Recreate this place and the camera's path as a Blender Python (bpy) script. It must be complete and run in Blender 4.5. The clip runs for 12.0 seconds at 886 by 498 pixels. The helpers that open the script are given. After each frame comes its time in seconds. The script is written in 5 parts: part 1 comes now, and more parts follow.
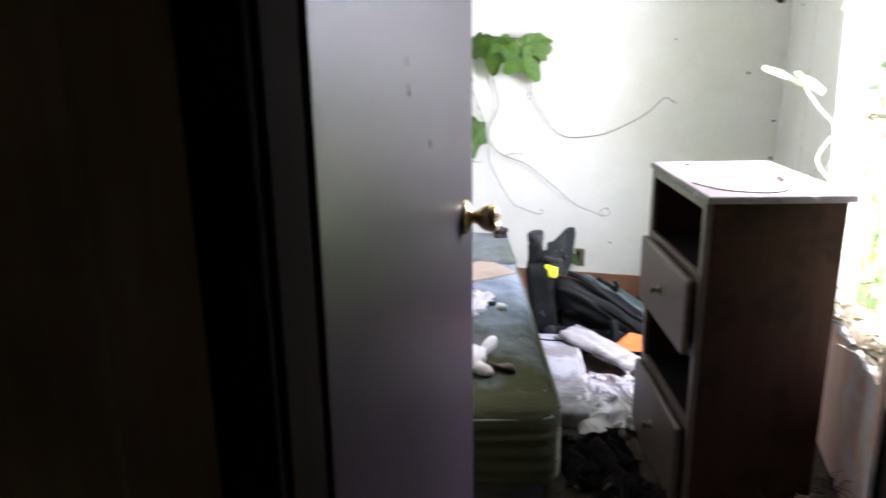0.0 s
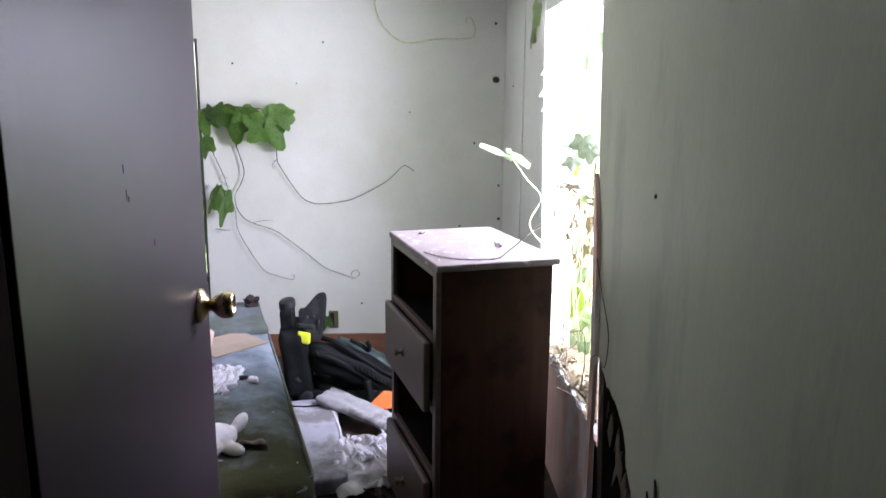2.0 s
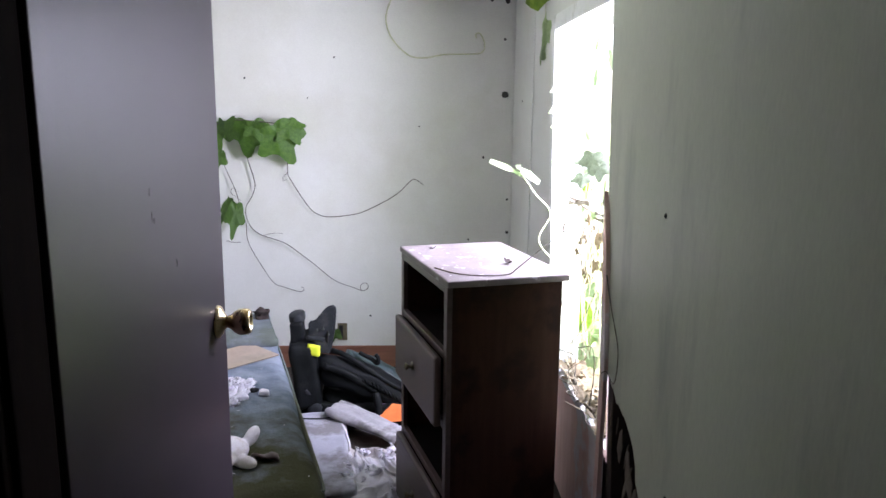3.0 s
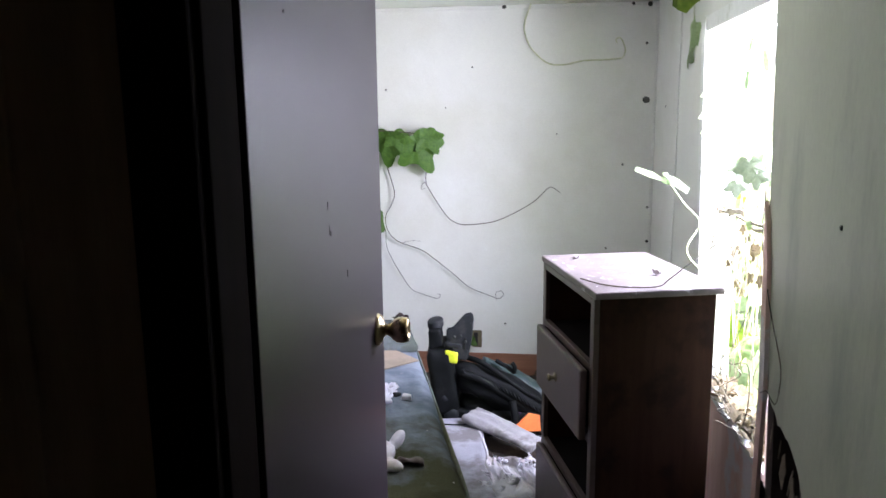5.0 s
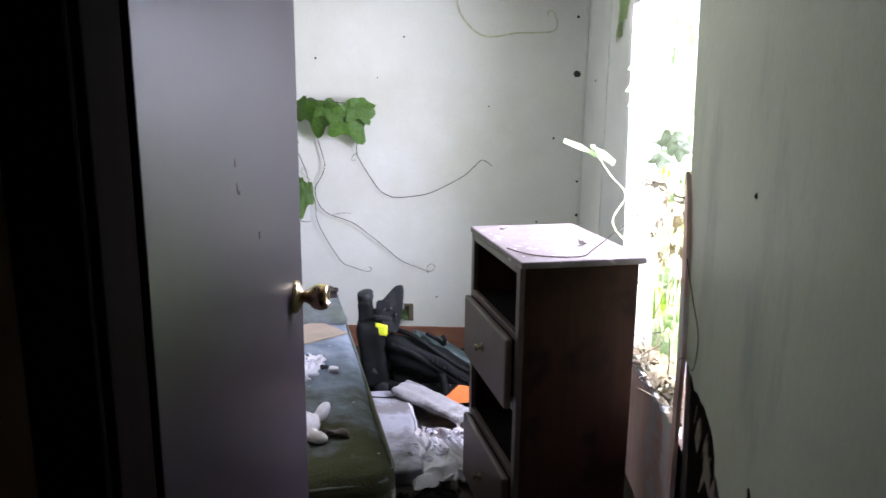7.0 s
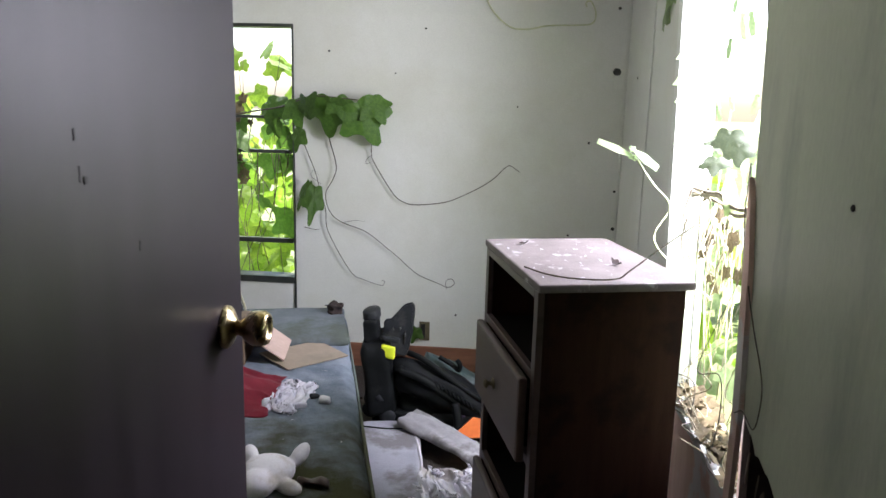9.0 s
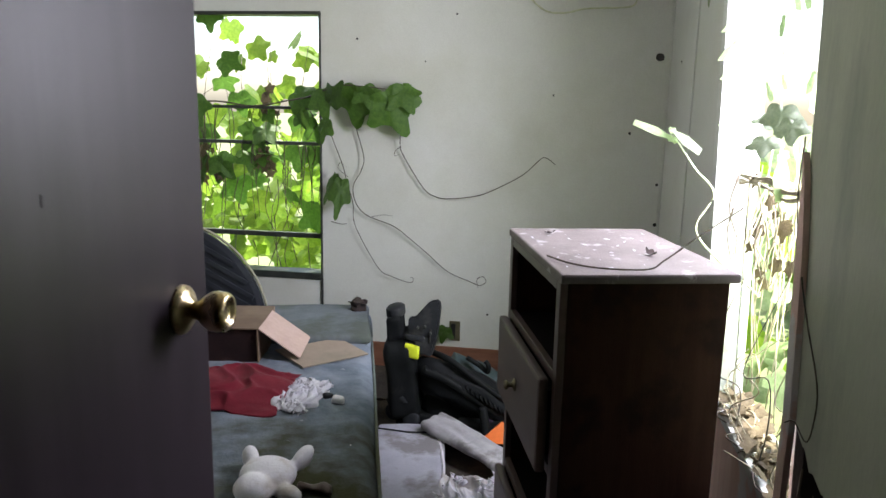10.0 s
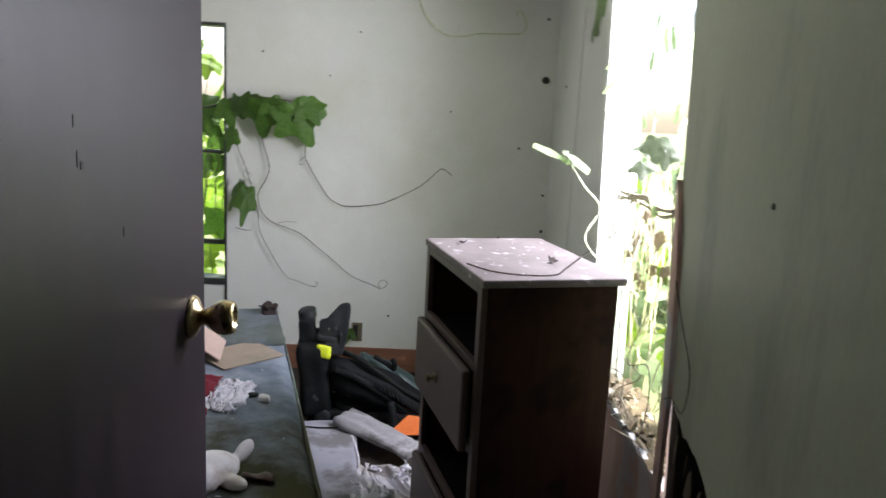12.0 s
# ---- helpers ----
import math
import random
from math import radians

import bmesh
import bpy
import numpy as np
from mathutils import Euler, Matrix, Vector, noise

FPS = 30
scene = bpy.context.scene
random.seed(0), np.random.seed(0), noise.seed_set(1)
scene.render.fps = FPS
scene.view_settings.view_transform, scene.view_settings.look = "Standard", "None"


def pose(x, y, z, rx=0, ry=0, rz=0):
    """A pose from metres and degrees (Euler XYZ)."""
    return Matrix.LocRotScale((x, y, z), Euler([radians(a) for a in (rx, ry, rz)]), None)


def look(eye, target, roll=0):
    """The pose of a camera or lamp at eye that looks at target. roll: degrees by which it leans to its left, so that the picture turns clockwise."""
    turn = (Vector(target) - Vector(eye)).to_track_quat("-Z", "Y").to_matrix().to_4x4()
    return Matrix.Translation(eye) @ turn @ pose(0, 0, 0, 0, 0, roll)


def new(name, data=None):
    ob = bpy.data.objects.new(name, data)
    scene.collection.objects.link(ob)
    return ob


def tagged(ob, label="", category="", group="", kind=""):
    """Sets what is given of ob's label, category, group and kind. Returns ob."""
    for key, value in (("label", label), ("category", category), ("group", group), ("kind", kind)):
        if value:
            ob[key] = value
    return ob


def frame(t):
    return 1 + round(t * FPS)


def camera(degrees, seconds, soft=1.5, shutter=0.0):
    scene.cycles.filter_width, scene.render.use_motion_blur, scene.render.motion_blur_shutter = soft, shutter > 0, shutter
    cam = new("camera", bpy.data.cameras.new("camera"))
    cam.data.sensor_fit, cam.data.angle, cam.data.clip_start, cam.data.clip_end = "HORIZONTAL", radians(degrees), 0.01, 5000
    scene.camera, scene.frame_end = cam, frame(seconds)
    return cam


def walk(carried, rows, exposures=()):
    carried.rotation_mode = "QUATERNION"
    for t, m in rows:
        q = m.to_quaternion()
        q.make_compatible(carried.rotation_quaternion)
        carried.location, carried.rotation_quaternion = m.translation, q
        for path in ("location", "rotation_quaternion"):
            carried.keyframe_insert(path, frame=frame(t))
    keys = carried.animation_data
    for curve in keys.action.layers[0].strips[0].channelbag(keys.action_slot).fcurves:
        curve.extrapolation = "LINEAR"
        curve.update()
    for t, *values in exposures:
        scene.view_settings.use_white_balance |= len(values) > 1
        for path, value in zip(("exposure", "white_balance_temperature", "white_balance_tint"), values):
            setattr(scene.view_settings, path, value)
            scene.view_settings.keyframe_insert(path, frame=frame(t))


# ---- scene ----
cam = camera(61.9, 12.0, soft=1.5, shutter=0.5)
PATH = [
    (0, (-0.084, -0.767, 1.357), (-0.603, 1.087, 0.815), -0.8),
    (0.5, (-0.043, -0.784, 1.363), (-0.305, 1.118, 0.805), -0.5),
    (1, (-0.026, -0.806, 1.367), (-0.107, 1.105, 0.787), -0.4),
    (1.5, (-0.023, -0.818, 1.398), (0.032, 1.115, 0.888), 0.2),
    (2, (-0.021, -0.828, 1.432), (0.088, 1.128, 1.03), 0.5),
    (2.5, (-0.026, -0.843, 1.453), (0.09, 1.118, 1.078), 0.5),
    (4.3, (-0.078, -0.856, 1.455), (-0.127, 1.104, 1.065), 0.4),
    (4.5, (-0.084, -0.862, 1.455), (-0.157, 1.095, 1.046), -0.1),
    (5, (-0.103, -0.85, 1.465), (-0.345, 1.102, 1.106), -0.6),
    (5.5, (-0.107, -0.864, 1.468), (-0.364, 1.09, 1.122), -0.5),
    (6, (-0.084, -0.858, 1.463), (-0.225, 1.109, 1.131), 0.1),
    (6.5, (-0.072, -0.847, 1.443), (-0.179, 1.106, 1.024), 0.2),
    (7, (-0.072, -0.823, 1.436), (-0.144, 1.131, 1.016), 0.6),
    (7.2, (-0.085, -0.836, 1.439), (-0.107, 1.119, 1.018), 1.7),
    (8.8, (-0.012, -0.48, 1.375), (-0.173, 1.473, 0.973), 1.2),
    (9, (-0.001, -0.435, 1.37), (-0.174, 1.518, 0.977), 1.5),
    (9.5, (0.027, -0.343, 1.336), (-0.219, 1.604, 0.95), 0.8),
    (10, (0.061, -0.268, 1.297), (-0.237, 1.672, 0.913), 1.2),
    (10.5, (0.081, -0.195, 1.268), (-0.21, 1.745, 0.881), 0.8),
    (11, (0.049, -0.245, 1.275), (-0.144, 1.719, 0.946), 3.1),
    (11.5, (-0.026, -0.389, 1.326), (-0.118, 1.576, 0.962), 5.5),
    (12, (-0.061, -0.501, 1.358), (-0.021, 1.464, 0.988), 2.9),
]
EXPOSURES = [(0.0, 3.35, 6250, 14), (0.5, 2.95, 6250, 16), (1.5, 2.75, 6150, 18), (2.5, 2.57, 5980, 20), (5.0, 2.72, 6000, 17), (7.0, 2.70, 6000, 17), (9.0, 2.15, 6400, 11), (10.5, 1.87, 6500, 8), (12.0, 1.95, 6450, 10)]
walk(cam, [(t, look(eye, target, roll)) for t, eye, target, roll in PATH], EXPOSURES)

# ---- light ----
SUN_EL, SUN_AZ = 66.0, 30.0     # azimuth clockwise from +y
world = bpy.data.worlds.new("sky")
world.use_nodes = True
scene.world = world
wn = world.node_tree.nodes
sky = wn.new("ShaderNodeTexSky")
sky.sky_type = "NISHITA"
sky.sun_disc = False
sky.sun_elevation = radians(SUN_EL)
sky.sun_rotation = radians(SUN_AZ)
sky.air_density, sky.dust_density = 1.0, 2.5
world.node_tree.links.new(sky.outputs[0], wn["Background"].inputs[0])
wn["Background"].inputs[1].default_value = 0.15
sun_data = bpy.data.lights.new("sun", "SUN")
sun_data.energy, sun_data.angle, sun_data.color = 4.0, radians(0.6), (1.0, 0.95, 0.86)
sun = new("sun", sun_data)
e, a = radians(SUN_EL), radians(SUN_AZ)
sun.matrix_world = look((0, 0, 0), (-math.sin(a) * math.cos(e), -math.cos(a) * math.cos(e), -math.sin(e)))



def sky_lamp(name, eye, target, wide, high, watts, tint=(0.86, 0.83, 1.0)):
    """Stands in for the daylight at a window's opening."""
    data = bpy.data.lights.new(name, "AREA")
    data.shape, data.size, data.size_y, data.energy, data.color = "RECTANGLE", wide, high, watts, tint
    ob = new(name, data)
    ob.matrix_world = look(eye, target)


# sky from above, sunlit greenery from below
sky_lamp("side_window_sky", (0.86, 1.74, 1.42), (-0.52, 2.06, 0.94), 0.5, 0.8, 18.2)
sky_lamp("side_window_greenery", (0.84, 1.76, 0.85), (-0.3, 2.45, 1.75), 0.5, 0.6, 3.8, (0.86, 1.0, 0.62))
sky_lamp("back_window_sky", (-1.5, 3.72, 1.98), (-1.2, 2.6, 0.9), 0.75, 0.3, 2.3)
sky_lamp("back_window_greenery", (-1.5, 3.60, 0.75), (-1.3, 2.4, 1.6), 0.7, 0.5, 0.6, (0.84, 1.0, 0.62))

# ---- materials ----
def mat(name, c1, c2, scale=6.0, rough=0.7, metal=0.0, bump=0.2, fine=60.0, stretch=(1, 1, 1), c3=None, stain=1.5, spread=(0.5, 0.62),
        random_tone=0.0, spec=0.5, gloss_var=0.1, sheer=0.0, coords="Object", lean=None, streaks=False):
    """Two tones mixed by a grain noise, a third tone in larger stains, fine relief and uneven gloss."""
    m = bpy.data.materials.new(name)
    m.use_nodes = True
    n, l = m.node_tree.nodes, m.node_tree.links
    b = n["Principled BSDF"]
    tc = n.new("ShaderNodeTexCoord")
    mp = n.new("ShaderNodeMapping")
    mp.inputs["Scale"].default_value = stretch
    l.new(tc.outputs[coords], mp.inputs["Vector"])

    def noise_node(s, detail, src):
        t = n.new("ShaderNodeTexNoise")
        t.inputs["Scale"].default_value, t.inputs["Detail"].default_value, t.inputs["Roughness"].default_value = s, detail, 0.62
        l.new(src, t.inputs["Vector"])
        return t
    big = noise_node(scale, 6, mp.outputs[0])
    small = noise_node(fine, 4, mp.outputs[0])
    ramp = n.new("ShaderNodeValToRGB")
    ramp.color_ramp.elements[0].position, ramp.color_ramp.elements[1].position = 0.33, 0.68
    ramp.color_ramp.elements[0].color, ramp.color_ramp.elements[1].color = (*c1, 1), (*c2, 1)
    l.new(big.outputs[0], ramp.inputs[0])
    colour = ramp.outputs[0]
    if c3:
        st = noise_node(stain, 7, mp.outputs[0] if streaks else tc.outputs[coords])
        sr = n.new("ShaderNodeValToRGB")
        sr.color_ramp.elements[0].position, sr.color_ramp.elements[1].position = spread
        fac = st.outputs[0]
        if lean:          # the stain grows along one direction of the thing
            dp = n.new("ShaderNodeVectorMath")
            dp.operation = "DOT_PRODUCT"
            dp.inputs[1].default_value = lean
            l.new(tc.outputs[coords], dp.inputs[0])
            ad = n.new("ShaderNodeMath")
            ad.operation = "ADD"
            l.new(fac, ad.inputs[0])
            l.new(dp.outputs["Value"], ad.inputs[1])
            fac = ad.outputs[0]
        l.new(fac, sr.inputs[0])
        mx = n.new("ShaderNodeMix")
        mx.data_type = "RGBA"
        l.new(sr.outputs[0], mx.inputs[0])
        l.new(colour, mx.inputs[6])
        mx.inputs[7].default_value = (*c3, 1)
        colour = mx.outputs[2]
    hsv = n.new("ShaderNodeHueSaturation")
    l.new(colour, hsv.inputs["Color"])
    mr = n.new("ShaderNodeMapRange")
    mr.inputs[3].default_value, mr.inputs[4].default_value = 0.86, 1.14
    l.new(small.outputs[0], mr.inputs[0])
    val = mr.outputs[0]
    if random_tone:
        oi = n.new("ShaderNodeObjectInfo")
        r2 = n.new("ShaderNodeMapRange")
        r2.inputs[3].default_value, r2.inputs[4].default_value = 1 - random_tone, 1 + random_tone
        l.new(oi.outputs["Random"], r2.inputs[0])
        mu = n.new("ShaderNodeMath")
        mu.operation = "MULTIPLY"
        l.new(val, mu.inputs[0])
        l.new(r2.outputs[0], mu.inputs[1])
        val = mu.outputs[0]
    l.new(val, hsv.inputs["Value"])
    l.new(hsv.outputs[0], b.inputs["Base Color"])
    rr = n.new("ShaderNodeMapRange")
    rr.inputs[3].default_value, rr.inputs[4].default_value = max(0.02, rough - gloss_var), min(1, rough + gloss_var)
    l.new(big.outputs[0], rr.inputs[0])
    l.new(rr.outputs[0], b.inputs["Roughness"])
    b.inputs["Metallic"].default_value = metal
    b.inputs["Specular IOR Level"].default_value = spec
    if bump:
        bp = n.new("ShaderNodeBump")
        bp.inputs["Strength"].default_value, bp.inputs["Distance"].default_value = bump, 0.006
        l.new(small.outputs[0], bp.inputs["Height"])
        l.new(bp.outputs[0], b.inputs["Normal"])
    if sheer:
        tr = n.new("ShaderNodeBsdfTranslucent")
        l.new(hsv.outputs[0], tr.inputs[0])
        ms = n.new("ShaderNodeMixShader")
        ms.inputs[0].default_value = sheer
        l.new(b.outputs[0], ms.inputs[1])
        l.new(tr.outputs[0], ms.inputs[2])
        l.new(ms.outputs[0], n["Material Output"].inputs[0])
    return m


M_WALL = mat("painted_panel", (0.70, 0.70, 0.66), (0.78, 0.78, 0.74), 1.2, 0.55, bump=0.06, fine=220, c3=(0.60, 0.59, 0.50), stain=1.1, spread=(0.48, 0.78))
M_WALL_SIDE = mat("painted_panel_streaked", (0.43, 0.455, 0.345), (0.51, 0.525, 0.415), 1.6, 0.5, bump=0.06, fine=180, stretch=(1, 1, 0.22), c3=(0.25, 0.265, 0.22), stain=4.5, spread=(0.54, 0.8), streaks=True)
M_CEIL = mat("ceiling_paint", (0.70, 0.72, 0.64), (0.76, 0.77, 0.70), 2.0, 0.8, bump=0.1, fine=90, c3=(0.6, 0.58, 0.46), stain=1.2)
M_HALL = mat("hall_panelling", (0.33, 0.235, 0.165), (0.42, 0.31, 0.225), 3.0, 0.5, stretch=(8, 8, 0.6), bump=0.1)
# brown trim taken almost to black, with the jamb recess's shade in it
M_TRIM = mat("shade_dark_trim", (0.006, 0.0038, 0.003), (0.013, 0.008, 0.006), 5, 0.9, spec=0.04, stretch=(9, 9, 0.7), bump=0.1)
M_DOOR = mat("door_veneer", (0.019, 0.0135, 0.0175), (0.032, 0.0235, 0.0295), 2.2, 0.36, spec=0.27, gloss_var=0.03, stretch=(9, 9, 0.5), bump=0.05, fine=90, c3=(0.022, 0.017, 0.017), stain=2.4, spread=(0.56, 0.75))
M_EDGE = mat("door_edge_wood", (0.16, 0.13, 0.11), (0.24, 0.2, 0.17), 6, 0.6, stretch=(8, 8, 1))
M_SCUFF = mat("scuffed_veneer", (0.013, 0.0095, 0.012), (0.020, 0.015, 0.018), 9, 0.45, spec=0.2)
M_BRASS = mat("worn_brass", (0.66, 0.53, 0.30), (0.78, 0.66, 0.42), 14, 0.28, metal=1.0, bump=0.03, c3=(0.36, 0.25, 0.11), stain=30)
M_FLOOR = mat("filthy_carpet", (0.018, 0.014, 0.011), (0.040, 0.031, 0.024), 7, 0.95, bump=1.0, fine=120, c3=(0.065, 0.05, 0.035), stain=4)
# dark stain, deepened in colour for the chest's unlit side
M_DRESSER = mat("dark_stained_shaded_wood", (0.030, 0.012, 0.007), (0.046, 0.020, 0.012), 4, 0.62, spec=0.09, stretch=(7, 7, 0.6), bump=0.12, c3=(0.020, 0.009, 0.006), stain=5)
# same chest, toned lighter for the window light on its front
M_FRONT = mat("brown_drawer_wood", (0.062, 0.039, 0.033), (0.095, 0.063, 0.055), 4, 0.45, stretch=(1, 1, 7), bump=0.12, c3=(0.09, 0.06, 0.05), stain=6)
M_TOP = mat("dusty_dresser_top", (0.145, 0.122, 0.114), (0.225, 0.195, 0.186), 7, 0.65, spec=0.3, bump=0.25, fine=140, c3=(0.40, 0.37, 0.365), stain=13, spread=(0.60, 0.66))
# shade of the open drawer slots is put into this near-black colour
M_INSIDE = mat("cabinet_inside_shade", (0.005, 0.0035, 0.003), (0.010, 0.007, 0.006), 5, 0.9, spec=0.1)
M_ALU = mat("weathered_aluminium", (0.05, 0.055, 0.05), (0.09, 0.095, 0.085), 12, 0.5, metal=0.6, bump=0.1)
M_FRAME = mat("white_window_frame", (0.72, 0.73, 0.70), (0.82, 0.82, 0.80), 6, 0.5, bump=0.15, c3=(0.5, 0.5, 0.42), stain=9, spread=(0.58, 0.7))
M_RAW = mat("raw_pink_wood", (0.70, 0.46, 0.39), (0.82, 0.60, 0.53), 4, 0.7, stretch=(7, 7, 0.5), bump=0.3, c3=(0.78, 0.72, 0.72), stain=2.6, spread=(0.56, 0.60))
# darkness of the hollow wall is put into this colour
M_CAVITY = mat("wall_cavity_shade", (0.025, 0.017, 0.014), (0.05, 0.036, 0.028), 20, 0.95, bump=0.8)
M_RAG = mat("blackened_rag", (0.006, 0.005, 0.005), (0.014, 0.011, 0.010), 12, 0.95, spec=0.1, bump=0.6)
M_TORN = mat("torn_board", (0.11, 0.088, 0.066), (0.21, 0.17, 0.13), 18, 0.9, bump=0.6)
M_BASE = mat("red_brown_baseboard", (0.20, 0.085, 0.05), (0.28, 0.13, 0.08), 5, 0.5, stretch=(0.7, 8, 8), bump=0.1)
M_MATT = mat("mildewed_ticking", (0.135, 0.165, 0.205), (0.27, 0.305, 0.36), 9, 0.95, spec=0.1, bump=0.7, fine=130, c3=(0.060, 0.060, 0.030), stain=4.2, spread=(0.60, 0.86), lean=(0.0, -0.50, 0))
# cream cloth, with the window's light on the right side in its tone
M_BORDER = mat("cream_lit_mattress_side", (0.20, 0.19, 0.13), (0.30, 0.28, 0.20), 7, 0.9, spec=0.1, bump=0.4, c3=(0.12, 0.12, 0.07), stain=4)
M_MATTSIDE = mat("green_stained_side", (0.10, 0.13, 0.115), (0.17, 0.20, 0.18), 7, 0.9, bump=0.5, fine=160, c3=(0.10, 0.10, 0.05), stain=2.0)
M_SPRING = mat("box_spring_cloth", (0.022, 0.024, 0.024), (0.04, 0.042, 0.04), 8, 0.9, bump=0.4, c3=(0.06, 0.05, 0.035), stain=3)
M_CUSHION = mat("grey_green_cushion", (0.10, 0.12, 0.135), (0.16, 0.18, 0.20), 9, 0.9, bump=0.4, c3=(0.085, 0.10, 0.085), stain=3)
M_CARD = mat("cardboard", (0.13, 0.083, 0.050), (0.175, 0.117, 0.073), 9, 0.85, bump=0.12, stretch=(1, 6, 6), c3=(0.20, 0.14, 0.09), stain=4)
# cardboard with the shade of the box's front put into its colour
M_CARDDARK = mat("shade_dark_cardboard", (0.016, 0.008, 0.008), (0.028, 0.014, 0.013), 9, 0.8, spec=0.2, bump=0.12, c3=(0.09, 0.05, 0.04), stain=5)
M_CARDTAN = mat("tan_cardboard", (0.28, 0.22, 0.165), (0.34, 0.27, 0.21), 9, 0.85, bump=0.12, c3=(0.24, 0.20, 0.15), stain=4)
M_CARDPINK = mat("faded_cardboard", (0.46, 0.33, 0.27), (0.54, 0.40, 0.34), 9, 0.85, bump=0.12)
M_RED = mat("crimson_cloth", (0.13, 0.004, 0.014), (0.20, 0.008, 0.024), 14, 0.85, bump=0.4, fine=260)
M_WHITE = mat("white_plush", (0.72, 0.70, 0.72), (0.82, 0.80, 0.82), 20, 0.95, bump=0.35, fine=180, c3=(0.55, 0.50, 0.46), stain=7)
M_LACE = mat("white_lace", (0.70, 0.68, 0.76), (0.82, 0.80, 0.86), 30, 0.9, bump=0.3, fine=160)
# grimy white cloth; the lilac cast of shade is tinted into it
M_CLOTH = mat("grimy_shade_lilac_cloth", (0.36, 0.36, 0.43), (0.46, 0.455, 0.53), 6, 0.9, bump=0.3, fine=180, c3=(0.22, 0.21, 0.22), stain=5)
M_GREY = mat("grey_sleeve_cloth", (0.30, 0.29, 0.31), (0.42, 0.41, 0.43), 8, 0.95, spec=0.1, bump=0.4, c3=(0.20, 0.19, 0.19), stain=6)
M_BLACK = mat("black_plastic", (0.005, 0.006, 0.006), (0.010, 0.011, 0.012), 10, 0.62, bump=0.25, c3=(0.022, 0.022, 0.021), stain=9, spread=(0.55, 0.7), spec=0.16)
M_DKGREY = mat("dark_grey_plastic", (0.016, 0.018, 0.020), (0.028, 0.030, 0.033), 10, 0.66, bump=0.25, c3=(0.05, 0.05, 0.05), stain=9, spec=0.16)
M_BAG = mat("black_vinyl_bag", (0.005, 0.006, 0.007), (0.010, 0.011, 0.012), 8, 0.66, bump=0.4, fine=40, spec=0.16)
M_TEAL = mat("dark_teal_vinyl", (0.030, 0.052, 0.052), (0.05, 0.08, 0.08), 8, 0.5, bump=0.3)
M_PURPLE = mat("dark_purple_cloth", (0.022, 0.012, 0.028), (0.040, 0.022, 0.048), 30, 0.8, bump=0.3, c3=(0.30, 0.28, 0.32), stain=55, spread=(0.66, 0.70))
M_YELLOW = mat("lime_yellow_plastic", (0.62, 0.70, 0.02), (0.72, 0.80, 0.04), 8, 0.5, bump=0.05)
M_ORANGE = mat("orange_plastic", (0.80, 0.16, 0.02), (0.88, 0.22, 0.04), 8, 0.5, bump=0.05)
M_NAVY = mat("navy_ribbed_vinyl", (0.009, 0.011, 0.017), (0.018, 0.021, 0.029), 8, 0.55, bump=0.1)
M_CREAM = mat("cream_edge_binding", (0.27, 0.26, 0.18), (0.36, 0.34, 0.25), 9, 0.8)
M_OUTLETBOX = mat("outlet_box_metal", (0.10, 0.085, 0.05), (0.2, 0.17, 0.10), 20, 0.6, metal=0.3)
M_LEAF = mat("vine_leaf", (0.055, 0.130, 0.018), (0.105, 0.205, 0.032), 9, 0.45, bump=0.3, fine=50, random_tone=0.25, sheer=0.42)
# darker leaf copy: shade in the window opening is put into its colour
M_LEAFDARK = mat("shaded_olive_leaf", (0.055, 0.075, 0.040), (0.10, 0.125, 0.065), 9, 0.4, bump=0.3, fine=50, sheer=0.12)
# pale leaf; its lightness also carries the glare outside the side window
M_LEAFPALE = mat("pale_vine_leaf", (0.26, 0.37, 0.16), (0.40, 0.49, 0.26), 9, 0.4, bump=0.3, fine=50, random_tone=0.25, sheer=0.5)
# brighter leaf copy with the sunlight put into its colour
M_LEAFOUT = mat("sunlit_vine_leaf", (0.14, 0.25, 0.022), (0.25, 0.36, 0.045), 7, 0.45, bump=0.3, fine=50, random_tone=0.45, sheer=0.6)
M_DEADLEAF = mat("dead_leaf", (0.075, 0.058, 0.032), (0.16, 0.125, 0.070), 20, 0.85, bump=0.5, random_tone=0.4, sheer=0.15)
M_LITTER = mat("brown_litter", (0.026, 0.017, 0.011), (0.07, 0.045, 0.027), 25, 0.9, bump=0.5, coords="Generated")
M_HAY = mat("dull_brown_grass", (0.060, 0.046, 0.026), (0.12, 0.092, 0.052), 40, 0.9, bump=0.3)
M_STRAW = mat("pale_dry_straw", (0.30, 0.26, 0.17), (0.46, 0.41, 0.29), 40, 0.9, bump=0.3)
M_BIT = mat("dark_dead_bit", (0.022, 0.016, 0.014), (0.05, 0.034, 0.028), 60, 0.9, bump=0.5)
M_SHIRT = mat("white_shirt_cloth", (0.58, 0.56, 0.62), (0.72, 0.70, 0.76), 8, 0.9, bump=0.15, fine=200, c3=(0.5, 0.46, 0.46), stain=6)
M_STEM = mat("dry_vine_stem", (0.055, 0.045, 0.034), (0.11, 0.09, 0.065), 30, 0.8, bump=0.4)
M_STEMPALE = mat("pale_green_stem", (0.50, 0.52, 0.34), (0.66, 0.67, 0.48), 30, 0.7, bump=0.3)
M_GRASS = mat("yard_grass", (0.13, 0.17, 0.06), (0.22, 0.25, 0.10), 3, 0.9, bump=0.8)
M_SIDING = mat("outer_sheathing", (0.20, 0.17, 0.14), (0.28, 0.24, 0.2), 6, 0.8)
